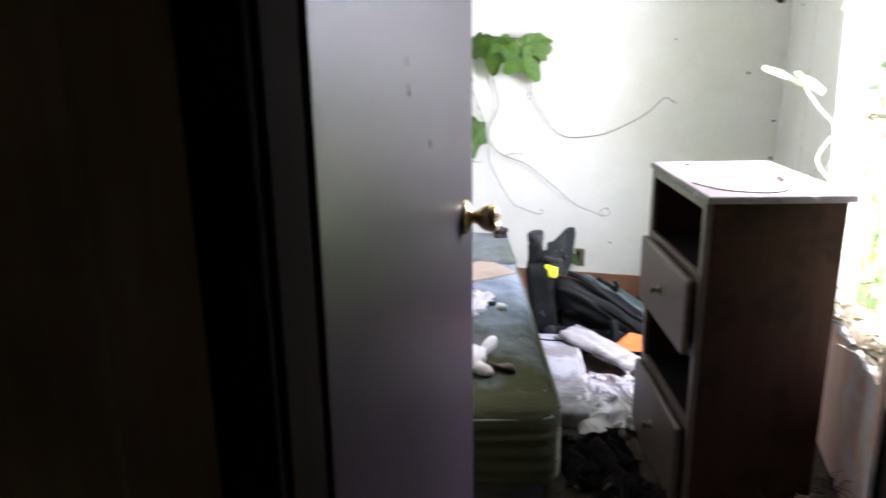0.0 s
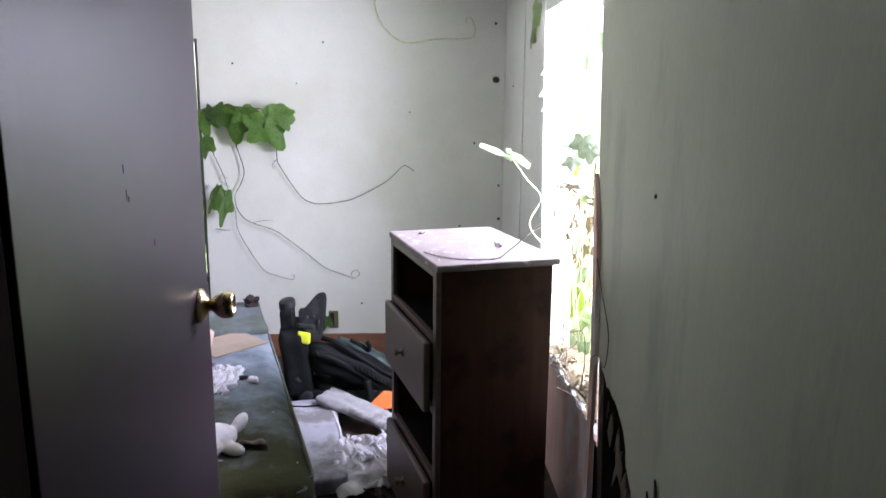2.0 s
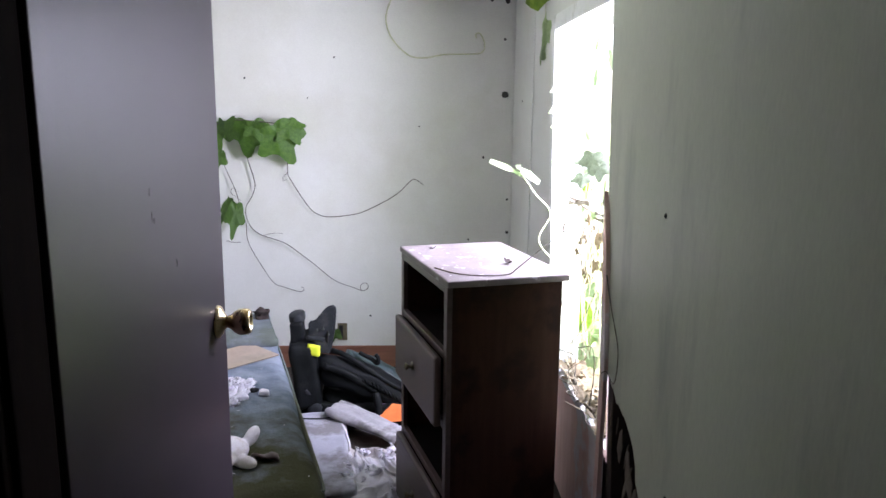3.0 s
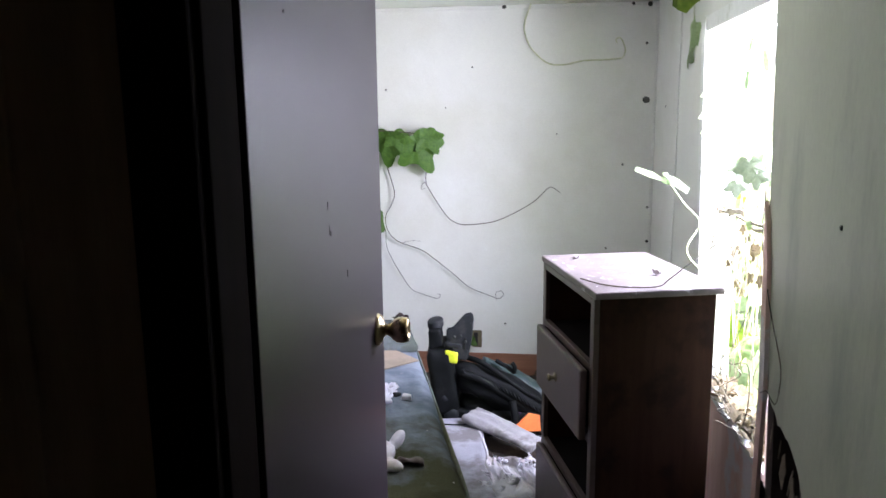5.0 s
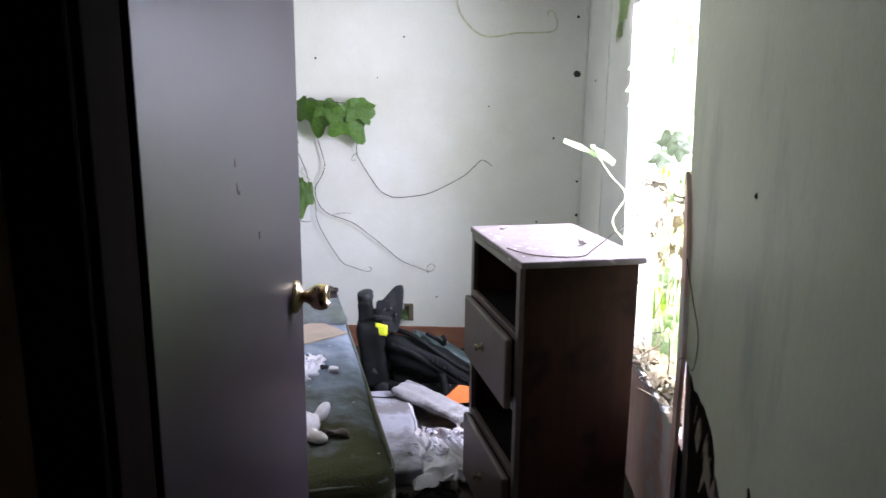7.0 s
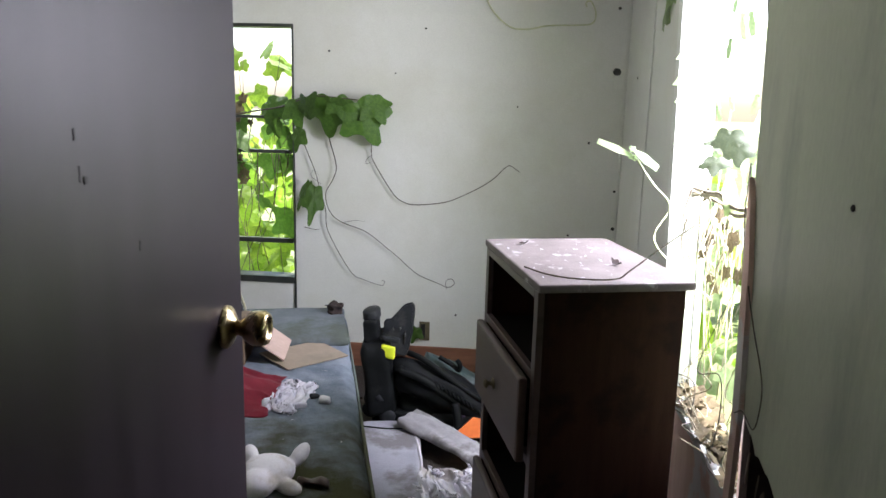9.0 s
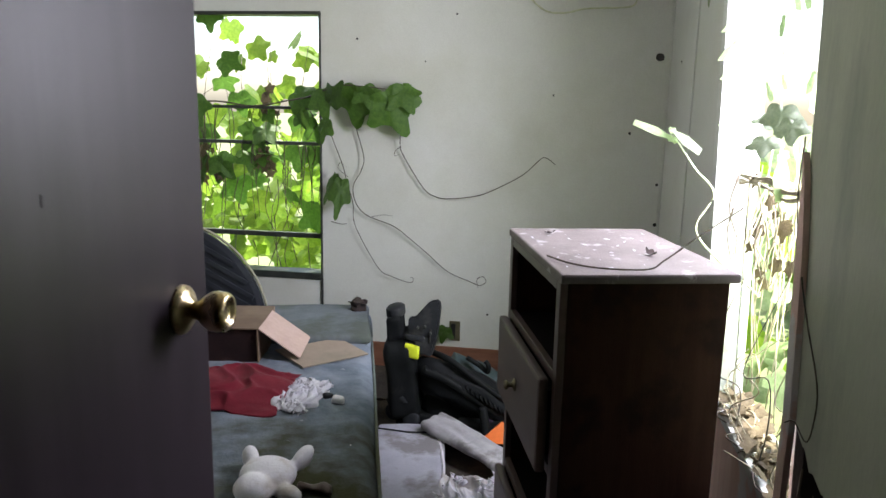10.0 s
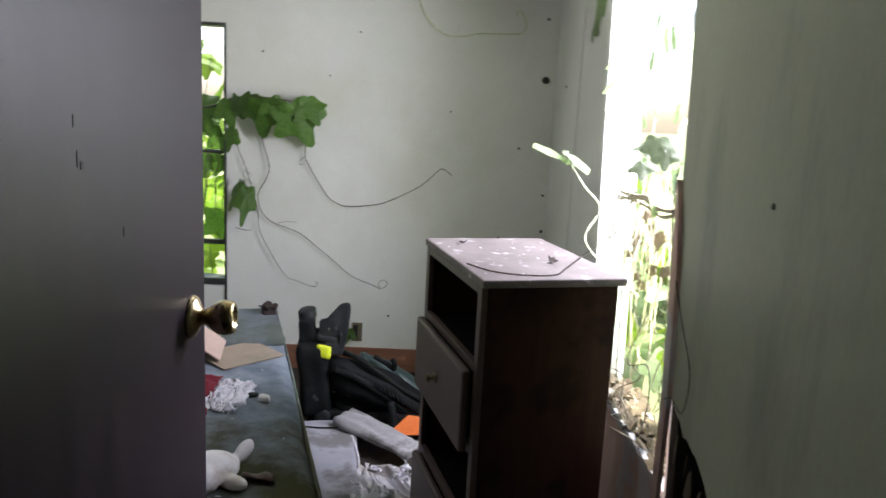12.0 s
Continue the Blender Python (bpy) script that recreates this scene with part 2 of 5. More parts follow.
M_SPOT = mat("black_mould_spot", (0.03, 0.03, 0.028), (0.06, 0.058, 0.05), 60, 0.9)
M_HOLE = mat("dark_socket_gap", (0.012, 0.011, 0.010), (0.02, 0.018, 0.016), 20, 0.9)


# ---- mesh helpers ----
def bm_box(bm, x0, x1, y0, y1, z0, z1, bevel=0.0, m=None):
    r = bmesh.ops.create_cube(bm, size=1.0)
    mm = Matrix.Translation(((x0 + x1) / 2, (y0 + y1) / 2, (z0 + z1) / 2)) @ Matrix.Diagonal((x1 - x0, y1 - y0, z1 - z0, 1))
    bmesh.ops.transform(bm, matrix=mm, verts=r["verts"])
    if bevel:
        edges = list({ed for v in r["verts"] for ed in v.link_edges})
        r2 = bmesh.ops.bevel(bm, geom=edges, offset=bevel, segments=2, profile=0.6, affect="EDGES")
        vs = list({v for f in r2["faces"] for v in f.verts})
    else:
        vs = r["verts"]
    if m is not None:
        bmesh.ops.transform(bm, matrix=m, verts=vs)
    return vs


def rounded(lx, ly, lz, r, cuts=6):
    """A box with soft, rounded edges, centred on x and y, its base at z = 0."""
    bm = bmesh.new()
    bmesh.ops.create_cube(bm, size=2.0)
    bmesh.ops.subdivide_edges(bm, edges=bm.edges[:], cuts=cuts, use_grid_fill=True)
    h = Vector((lx / 2, ly / 2, lz / 2))
    for v in bm.verts:
        # spread the grid so that rows fall into the rounded rim
        p = Vector((math.copysign(abs(v.co[i]) ** 0.75, v.co[i]) * h[i] for i in range(3)))
        q = Vector((max(-h[i] + r, min(h[i] - r, p[i])) for i in range(3)))
        d = p - q
        if d.length > 1e-6:
            p = q + d.normalized() * min(r, max(abs(d.x), abs(d.y), abs(d.z)))
        v.co = p + Vector((0, 0, lz / 2))
    return bm


def smooth(bm):
    for f in bm.faces:
        f.smooth = True


def mesh_object(name, bm, material, soft=False):
    if soft:
        smooth(bm)
    me = bpy.data.meshes.new(name)
    bmesh.ops.recalc_face_normals(bm, faces=bm.faces[:])
    bm.to_mesh(me)
    bm.free()
    me.materials.append(material)
    return new(name, me)


def part(name, bm, material, parent, label="", soft=False):
    ob = mesh_object(name, bm, material, soft)
    ob.parent = parent
    if label:
        ob["label"] = label
    return ob


def thing(name, label, category, m=None, group="", kind=""):
    ob = new(name)
    if m is not None:
        ob.matrix_world = m
    return tagged(ob, label, category, group, kind)


def structure(name, bm, material, label="", category="", soft=False):
    return tagged(mesh_object(name, bm, material, soft), label, category, kind="structure")


def spline(pts, steps=6):
    """Points along a smooth line through pts."""
    p = [Vector(q) for q in pts]
    p = [2 * p[0] - p[1]] + p + [2 * p[-1] - p[-2]]
    out = []
    for i in range(1, len(p) - 2):
        for k in range(steps):
            t = k / steps
            a, b, c, d = p[i - 1], p[i], p[i + 1], p[i + 2]
            out.append(0.5 * ((2 * b) + (c - a) * t + (2 * a - 5 * b + 4 * c - d) * t * t + (3 * b - a - 3 * c + d) * t ** 3))
    return out + [p[-2]]


def tube(bm, pts, r0, r1=None, n=6, steps=6, wobble=0.0):
    r1 = r0 if r1 is None else r1
    line = spline(pts, steps)
    rings = []
    for i, c in enumerate(line):
        d = (line[min(i + 1, len(line) - 1)] - line[max(i - 1, 0)]).normalized()
        s = d.orthogonal().normalized()
        if abs(d.z) < 0.95:
            s = d.cross(Vector((0, 0, 1))).normalized()
        u = s.cross(d)
        f = i / (len(line) - 1)
        r = (r0 + (r1 - r0) * f) * (1 + wobble * math.sin(i * 2.3))
        rings.append([bm.verts.new(c + r * (math.cos(k * math.tau / n) * s + math.sin(k * math.tau / n) * u)) for k in range(n)])
    for a, b in zip(rings, rings[1:]):
        for k in range(n):
            bm.faces.new((a[k], a[(k + 1) % n], b[(k + 1) % n], b[k]))
    bm.faces.new(rings[0][::-1])
    bm.faces.new(rings[-1])


def lathe(bm, profile, n=28, m=None):
    """Turns (radius, height) pairs round the z axis."""
    rings = []
    for r, z in profile:
        rings.append([bm.verts.new((r * math.cos(k * math.tau / n), r * math.sin(k * math.tau / n), z)) for k in range(n)])
    for a, b in zip(rings, rings[1:]):
        for k in range(n):
            bm.faces.new((a[k], a[(k + 1) % n], b[(k + 1) % n], b[k]))
    bm.faces.new(rings[0][::-1])
    bm.faces.new(rings[-1])
    if m is not None:
        bmesh.ops.transform(bm, matrix=m, verts=[v for ring in rings for v in ring])


def plate(bm, outline, axis, at, thick):
    """A board of the given outline, standing across axis ('x' or 'y') at that place."""
    if axis == "x":
        vs = [bm.verts.new((at, p, q)) for p, q in outline]
        push = Vector((thick, 0, 0))
    else:
        vs = [bm.verts.new((p, at, q)) for p, q in outline]
        push = Vector((0, thick, 0))
    f = bm.faces.new(vs)
    r = bmesh.ops.extrude_face_region(bm, geom=[f])
    bmesh.ops.translate(bm, vec=push, verts=[v for v in r["geom"] if isinstance(v, bmesh.types.BMVert)])


def blob(bm, c, r, m=None):
    q = bmesh.ops.create_icosphere(bm, subdivisions=3, radius=1.0)
    mm = Matrix.Translation(c) @ (m or Matrix.Identity(4)) @ Matrix.Diagonal((*r, 1))
    bmesh.ops.transform(bm, matrix=mm, verts=q["verts"])


def jag(p, q, n, amp, seed):
    """Points from p to q with a torn, uneven line between them."""
    rng = random.Random(seed)
    return [(p[0] + (q[0] - p[0]) * i / n + (rng.uniform(-amp, amp) if 0 < i < n else 0), p[1] + (q[1] - p[1]) * i / n + (rng.uniform(-amp, amp) if 0 < i < n else 0)) for i in range(n + 1)]


# ---- the room's shell ----
FLOOR, CEIL = -0.06, 2.045
RIGHT, BACK, LEFT = 0.548, 3.353, -2.62
WY0, WY1, WZ0, WZ1 = 1.325, 2.155, 0.43, 1.775      # side window, at the height of 1.62
BX0, BX1, BZ0, BZ1 = -1.90, -1.13, 0.41, 1.725     # back window


def lean_y(y, z):
    """The side window has sunk out of square."""
    return y + 0.10 * (z - 1.62)


def lean(bm):
    for v in bm.verts:
        v.co.y = lean_y(v.co.y, v.co.z)
    return bm


bm = bmesh.new()
bm_box(bm, LEFT - 0.1, RIGHT + 0.1, -2.4, BACK + 0.1, FLOOR - 0.1, FLOOR)
structure("floor", bm, M_FLOOR, "dark filthy carpeted floor strewn with debris", "floor")
bm = bmesh.new()
bm_box(bm, LEFT - 0.1, RIGHT + 0.1, -0.07, BACK + 0.1, CEIL, CEIL + 0.06)
structure("ceiling", bm, M_CEIL, "low off-white panel ceiling", "ceiling")
bm = bmesh.new()
bm_box(bm, LEFT - 0.1, RIGHT + 0.1, -2.5, -0.074, CEIL, CEIL + 0.06)
structure("ceiling_hall", bm, M_HALL, "dark hallway ceiling", "ceiling")
# unseen roof, its overhang sized to keep direct sun out of the room
bm = bmesh.new()
bm_box(bm, LEFT - 0.6, RIGHT + 0.42, -2.7, BACK + 0.36, CEIL + 0.07, CEIL + 0.14)
structure("roof_outside", bm, M_SIDING, "unseen low roof whose overhang keeps the sun out", "roof")

# back wall round its window
bm = bmesh.new()
for x0, x1, z0, z1 in ((LEFT, BX0, FLOOR, CEIL), (BX1, RIGHT + 0.1, FLOOR, CEIL), (BX0, BX1, FLOOR, BZ0), (BX0, BX1, BZ1, CEIL)):
    bm_box(bm, x0, x1, BACK, BACK + 0.09, z0, z1)
structure("wall_back", bm, M_WALL, "off-white painted panel wall with mould specks", "wall")

# side wall: thin panelling in front of a cavity and an outer skin
notch = [(0.60, FLOOR), (0.612, 0.22), (0.645, 0.40), (0.650, 0.585), (0.672, 0.50), (0.695, 0.535), (0.715, 0.45), (0.742, 0.475), (0.762, 0.39), (0.768, 0.2), (0.77, FLOOR)]
torn = [(0.80, FLOOR)] + jag((0.79, 0.02), (0.80, 0.36), 9, 0.014, 3) + jag((0.805, 0.40), (0.92, 0.585), 8, 0.016, 4) + jag((0.94, 0.60), (1.175, 0.685), 10, 0.014, 5)
bm = bmesh.new()
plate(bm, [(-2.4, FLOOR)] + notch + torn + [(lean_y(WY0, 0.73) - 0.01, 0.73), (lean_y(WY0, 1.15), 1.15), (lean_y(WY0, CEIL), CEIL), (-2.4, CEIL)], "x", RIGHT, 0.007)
structure("wall_right_near", bm, M_WALL_SIDE, "streaked grey-green panel wall torn open at the bottom", "wall")
bm = bmesh.new()
plate(bm, [(lean_y(WY0, WZ1), WZ1), (lean_y(WY1, WZ1), WZ1), (lean_y(WY1, CEIL), CEIL), (lean_y(WY0, CEIL), CEIL)], "x", RIGHT, 0.007)
structure("wall_right_above", bm, M_WALL, "painted panel over the side window", "wall")
bm = bmesh.new()
plate(bm, [(lean_y(WY1, FLOOR), FLOOR), (BACK, FLOOR), (BACK, CEIL), (lean_y(WY1, CEIL), CEIL)], "x", RIGHT, 0.007)
structure("wall_right_far", bm, M_WALL, "off-white painted panel beside the window", "wall")
bm = bmesh.new()
plate(bm, [(1.295, FLOOR), (lean_y(WY1, FLOOR), FLOOR), (lean_y(WY1, WZ0), WZ0 - 0.02), (1.305, WZ0 - 0.02)], "x", RIGHT + 0.022, 0.012)
structure("wall_right_below", bm, M_RAW, "bare pinkish board with peeling white paint under the window", "wall")
bm = bmesh.new()
for y0, y1, z0, z1 in ((-2.4, lean_y(WY0, 0.5), FLOOR, CEIL), (lean_y(WY1, 1.6), BACK + 0.09, FLOOR, CEIL), (lean_y(WY0, 0.5), lean_y(WY1, 1.6), FLOOR, WZ0 - 0.02), (lean_y(WY0, 0.5), lean_y(WY1, 1.6), WZ1, CEIL)):
    bm_box(bm, RIGHT + 0.085, RIGHT + 0.105, y0, y1, z0, z1)
structure("wall_right_outer", bm, M_CAVITY, "dark outer skin behind the torn panel", "wall")
bm = bmesh.new()
bm_box(bm, RIGHT + 0.009, RIGHT + 0.084, 0.56, 0.60, FLOOR, CEIL)
bm_box(bm, RIGHT + 0.009, RIGHT + 0.084, -0.3, -0.26, FLOOR, CEIL)
bm_box(bm, RIGHT + 0.009, RIGHT + 0.084, 2.75, 2.79, FLOOR, CEIL)
# added stud: its dark face gives the gap by the near jamb its shade
stud = bmesh.new()
bm_box(stud, RIGHT + 0.009, RIGHT + 0.084, WY0 - 0.075, WY0 - 0.022, FLOOR, CEIL)
structure("wall_stud_window", lean(stud), M_CAVITY, "added dark stud that keeps the gap by the side window in shade", "wall")
structure("wall_studs", bm, M_CAVITY, "dark studs inside the wall", "wall")

bm = bmesh.new()
bm_box(bm, LEFT - 0.09, LEFT, -0.07, BACK + 0.09, FLOOR, CEIL)
structure("wall_left", bm, M_WALL, "off-white painted panel wall", "wall")
# partition with the doorway, and the hall
DX0 = -0.407
bm = bmesh.new()
bm_box(bm, LEFT - 0.09, DX0 - 0.03, -0.125, -0.07, FLOOR, CEIL)
bm_box(bm, DX0 - 0.03, RIGHT, -0.125, -0.07, 2.03, CEIL)
structure("wall_front", bm, M_WALL, "off-white partition wall with the doorway", "wall")
bm = bmesh.new()
bm_box(bm, LEFT - 0.09, DX0 - 0.03, -0.18, -0.127, FLOOR, CEIL)
bm_box(bm, DX0 - 0.03, RIGHT, -0.18, -0.127, 2.03, CEIL)
structure("wall_hall_front", bm, M_HALL, "dark wood-panelled hallway wall", "wall")
bm = bmesh.new()
bm_box(bm, -1.45, -1.35, -2.4, -0.18, FLOOR, CEIL)
structure("wall_hall_left", bm, M_HALL, "dark wood-panelled hallway wall", "wall")
bm = bmesh.new()
bm_box(bm, -1.45, RIGHT + 0.1, -2.5, -2.4, FLOOR, CEIL)
structure("wall_hall_end", bm, M_HALL, "dark wood-panelled hallway end wall", "wall")
bm = bmesh.new()
bm_box(bm, DX0 - 0.029, DX0, -0.18, -0.104, FLOOR, 2.03, 0.003)
structure("trim_jamb", bm, M_TRIM, "dark brown door jamb", "door frame")
bm = bmesh.new()
bm_box(bm, DX0 - 0.075, DX0 - 0.006, -0.196, -0.181, FLOOR, 2.08, 0.004)
bm_box(bm, DX0 - 0.062, DX0 - 0.02, -0.202, -0.1965, FLOOR, 2.07, 0.002)
structure("trim_casing", bm, M_TRIM, "dark brown moulded door casing", "door frame")
bm = bmesh.new()
for i in range(4):
    x = -0.62 - i * 0.2
    bm_box(bm, x - 0.012, x + 0.012, -0.187, -0.1805, FLOOR, CEIL, 0.002)
structure("trim_hall_battens", bm, M_HALL, "dark panel battens", "trim")

# baseboard, seam battens, corner bead
bm = bmesh.new()
bm_box(bm, BX1 - 0.1, RIGHT - 0.002, BACK - 0.012, BACK - 0.001, FLOOR, 0.07, 0.003)
structure("baseboard", bm, M_BASE, "red-brown wooden baseboard", "baseboard")
bm = bmesh.new()
bm_box(bm, RIGHT - 0.006, RIGHT - 0.001, 2.68, 2.73, FLOOR, CEIL, 0.001)
bm_box(bm, RIGHT - 0.010, RIGHT - 0.001, BACK - 0.014, BACK - 0.001, 0.08, CEIL, 0.002)
structure("trim_wall_seam", bm, M_WALL, "thin painted seam batten", "trim")
bm = bmesh.new()
bm_box(bm, LEFT, RIGHT - 0.012, BACK - 0.012, BACK - 0.001, CEIL - 0.018, CEIL - 0.001, 0.003)
structure("trim_ceiling", bm, M_WALL, "thin painted ceiling trim", "trim")


# ---- side window: reveal, sash, broken sill ----
w = thing("window_1", "glassless white side window with a splintered sill, overgrown", "window", pose(0, 0, 0), kind="structure")
X0, X1 = RIGHT, RIGHT + 0.105
bm = bmesh.new()
bm_box(bm, X0 - 0.012, X1, WY1 - 0.016, WY1 + 0.045, WZ0 - 0.03, WZ1 + 0.05, 0.004)
part("far_jamb", lean(bm), M_FRAME, w)
bm = bmesh.new()
bm_box(bm, X0 - 0.010, X1, WY0 + 0.004, WY1 - 0.018, WZ1 - 0.014, WZ1 + 0.045, 0.004)
part("head_jamb", lean(bm), M_FRAME, w)
bm = bmesh.new()
bm_box(bm, X0 + 0.01, X1, WY0 - 0.02, WY0, WZ0 - 0.02, WZ1, 0.003)
part("near_jamb", lean(bm), M_FRAME, w)
bm = bmesh.new()
plate(bm, [(1.205, FLOOR), (1.235, FLOOR), (lean_y(WY0, 0.7), 0.70), (lean_y(WY0, 1.05), 1.05), (lean_y(WY0, 1.22), 1.22), (lean_y(WY0, 1.16) - 0.020, 1.16), (lean_y(WY0, 1.02) - 0.040, 1.02), (lean_y(WY0, 0.7) - 0.046, 0.70)], "x", X0 - 0.013, 0.012)
part("near_casing", bm, M_RAW, w, "bare pinkish split casing board")
bm = bmesh.new()
bm_box(bm, X0 + 0.012, X1 + 0.02, WY0 + 0.012, WY1 - 0.02, WZ0 - 0.018, WZ0 + 0.008, 0.004)
part("sill", lean(bm), M_FRAME, w, "weathered white sill")
for y, wd in ((WY1 - 0.06, 0.03), (WY0 + 0.03, 0.02)):
    bm = bmesh.new()
    bm_box(bm, X1 - 0.03, X1 - 0.008, y - wd / 2, y + wd / 2, WZ0 + 0.01, WZ1 - 0.016, 0.003)
    part("sash_stile", lean(bm), M_FRAME, w)
bm = bmesh.new()
bm_box(bm, X1 - 0.03, X1 - 0.008, WY0 + 0.042, WY1 - 0.077, WZ1 - 0.05, WZ1 - 0.018, 0.003)
part("sash_rail", lean(bm), M_FRAME, w)

# ---- back window: reveal, sash bars ----
w = thing("window_2", "overgrown back window with dark metal louvre bars and no glass", "window", pose(0, 0, 0), kind="structure")
Y0, Y1 = BACK, BACK + 0.095
for nm, x0, x1, z0, z1 in (("left_jamb", BX0 - 0.07, BX0 + 0.010, BZ0 - 0.03, BZ1 + 0.05), ("right_jamb", BX1 - 0.004, BX1 + 0.006, 0.2, BZ1 + 0.006),
                           ("head_jamb", BX0 + 0.011, BX1 - 0.005, BZ1 - 0.010, BZ1 + 0.006), ("sill", BX0 + 0.011, BX1 - 0.005, BZ0 - 0.025, BZ0 + 0.01)):
    bm = bmesh.new()
    bm_box(bm, x0, x1, Y0 - 0.010, Y1, z0, z1, 0.003)
    part(nm, bm, M_ALU if nm in ("right_jamb", "head_jamb", "sill") else M_FRAME, w)
for x in (BX0 + 0.022, BX1 - 0.016):
    bm = bmesh.new()
    bm_box(bm, x - 0.006, x + 0.006, Y0 + 0.05, Y0 + 0.075, BZ0 + 0.012, BZ1 - 0.014, 0.003)
    part("sash_stile", bm, M_ALU, w)
for z, h in ((1.264, 0.016), (1.085, 0.018), (0.606, 0.026)):
    bm = bmesh.new()
    bm_box(bm, BX0 + 0.029, BX1 - 0.023, Y0 + 0.045, Y0 + 0.072, z - h / 2, z + h / 2, 0.003)
    part("louvre_bar", bm, M_ALU, w, "dark metal bar")

# ---- door ----
d = thing("door_1", "grey-brown veneered interior door standing wide open", "door", pose(-0.403, -0.095, 0, 0, 0, 91.8), kind="structure")
bm = bmesh.new()
bm_box(bm, 0.0, 0.788, 0.0, 0.035, FLOOR + 0.012, 2.0, 0.002)
part("door_slab", bm, M_DOOR, d)
kx, kz = 0.712, 1.022
knob = part("door_knob", (bm := bmesh.new(), lathe(bm, [(0.012, 0.0), (0.012, 0.022), (0.015, 0.028), (0.021, 0.034), (0.0265, 0.043), (0.0275, 0.052), (0.0265, 0.062), (0.023, 0.067),
            (0.0165, 0.067), (0.015, 0.063), (0.006, 0.0625)], 32, pose(kx, 0, kz, 90, 0, 0)))[0], M_BRASS, d, "round polished brass knob", soft=True)
part("rose", (bm := bmesh.new(), lathe(bm, [(0.034, 0.0), (0.0335, 0.004), (0.030, 0.008), (0.024, 0.0115), (0.017, 0.014), (0.013, 0.018)], 32, pose(kx, 0, kz, 90, 0, 0)))[0], M_BRASS, knob, soft=True)

# ---- chest of drawers ----
CW, CD = 0.596, 0.395          # width along the drawers, depth
ch = thing("chest_of_drawers", "dark brown wooden chest with two drawers missing, dusty top", "chest of drawers", pose(0.083, 1.272, FLOOR, 0, 0, 104.6))
# local x runs along the front away from the near corner, local -y goes into the depth, front at y = 0
T, H = 0.018, 0.988


def chest_part(name, x0, x1, y0, y1, z0, z1, material, bevel=0.002, label="", parent=ch, m=None):
    b = bmesh.new()
    bm_box(b, x0, x1, y0, y1, z0, z1, bevel, m)
    return part(name, b, material, parent, label)


O = 0.017
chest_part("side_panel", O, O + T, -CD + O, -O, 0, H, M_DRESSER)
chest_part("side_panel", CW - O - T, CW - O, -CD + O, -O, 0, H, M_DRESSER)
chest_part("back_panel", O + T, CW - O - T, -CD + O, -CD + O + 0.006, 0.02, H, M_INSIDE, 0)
top = chest_part("top", 0, CW, -CD, 0.004, H, H + 0.022, M_TOP, 0.006, "dusty top with flaking pale finish")
for x in (O, CW - O - 0.032):
    chest_part("stile", x, x + 0.032, -O + 0.001, -O + 0.018, 0, H - 0.001, M_FRONT)
slots = [(0.06, 0.295), (0.320, 0.525), (0.550, 0.755), (0.780, 0.966)]
for z0, z1 in ((0.02, 0.06), (0.295, 0.320), (0.525, 0.550), (0.755, 0.780), (0.966, H - 0.001)):
    chest_part("rail", O + 0.0325, CW - O - 0.0325, -O + 0.001, -O + 0.018, z0, z1, M_FRONT)
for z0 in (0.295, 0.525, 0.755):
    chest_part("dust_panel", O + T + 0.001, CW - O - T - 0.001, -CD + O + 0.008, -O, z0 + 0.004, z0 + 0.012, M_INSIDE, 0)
for k, pull in ((0, 0.006), (2, 0.008)):
    z0, z1 = slots[k][0] - 0.012, slots[k][1] + 0.010
    x0, x1 = O + 0.018, CW - O - 0.034
    y0 = -O + 0.019 + pull
    dr = chest_part("drawer", x0, x1, y0, y0 + 0.024, z0, z1, M_FRONT, 0.009, "brown drawer with bevelled front")
    xm, zm = (x0 + x1) / 2, (z0 + z1) / 2
    b = bmesh.new()
    lathe(b, [(0.016, 0), (0.016, 0.003), (0.007, 0.006), (0.006, 0.016), (0.012, 0.02), (0.013, 0.025), (0.008, 0.029), (0.002, 0.0295)], 16, pose(xm, y0 + 0.024, zm, -90, 0, 0))
    part("pull", b, M_OUTLETBOX, dr, "small tarnished pull", soft=True)
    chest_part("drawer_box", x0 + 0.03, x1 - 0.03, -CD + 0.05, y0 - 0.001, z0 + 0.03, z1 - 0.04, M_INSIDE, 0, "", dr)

# ---- bed: box spring, mattress, cushion ----
BED = pose(-0.265, 1.115, FLOOR, 0, 0, 15.2)     # near right corner; local -x across, +y along
def bed_place(x, y, z):
    return BED @ Matrix.Translation((x, y, z))


def sag(bm, amp, freq, seed, ztop=0.0):
    for v in bm.verts:
        p = v.co * freq + Vector((seed, seed * 1.7, 0))
        v.co += Vector((noise.noise(p), noise.noise(p + Vector((7, 1, 3))), noise.noise(p + Vector((2, 9, 4))))) * amp


bm = rounded(1.30, 1.82, 0.15, 0.025, 8)
sag(bm, 0.006, 4, 1)
sp = tagged(mesh_object("box_spring", bm, M_SPRING, True), "stained dark box spring lying on the floor", "box spring")
sp.matrix_world = bed_place(-0.68, 0.98, 0.0)
bm = rounded(1.34, 1.90, 0.275, 0.065, 64)
sag(bm, 0.012, 2.5, 5)
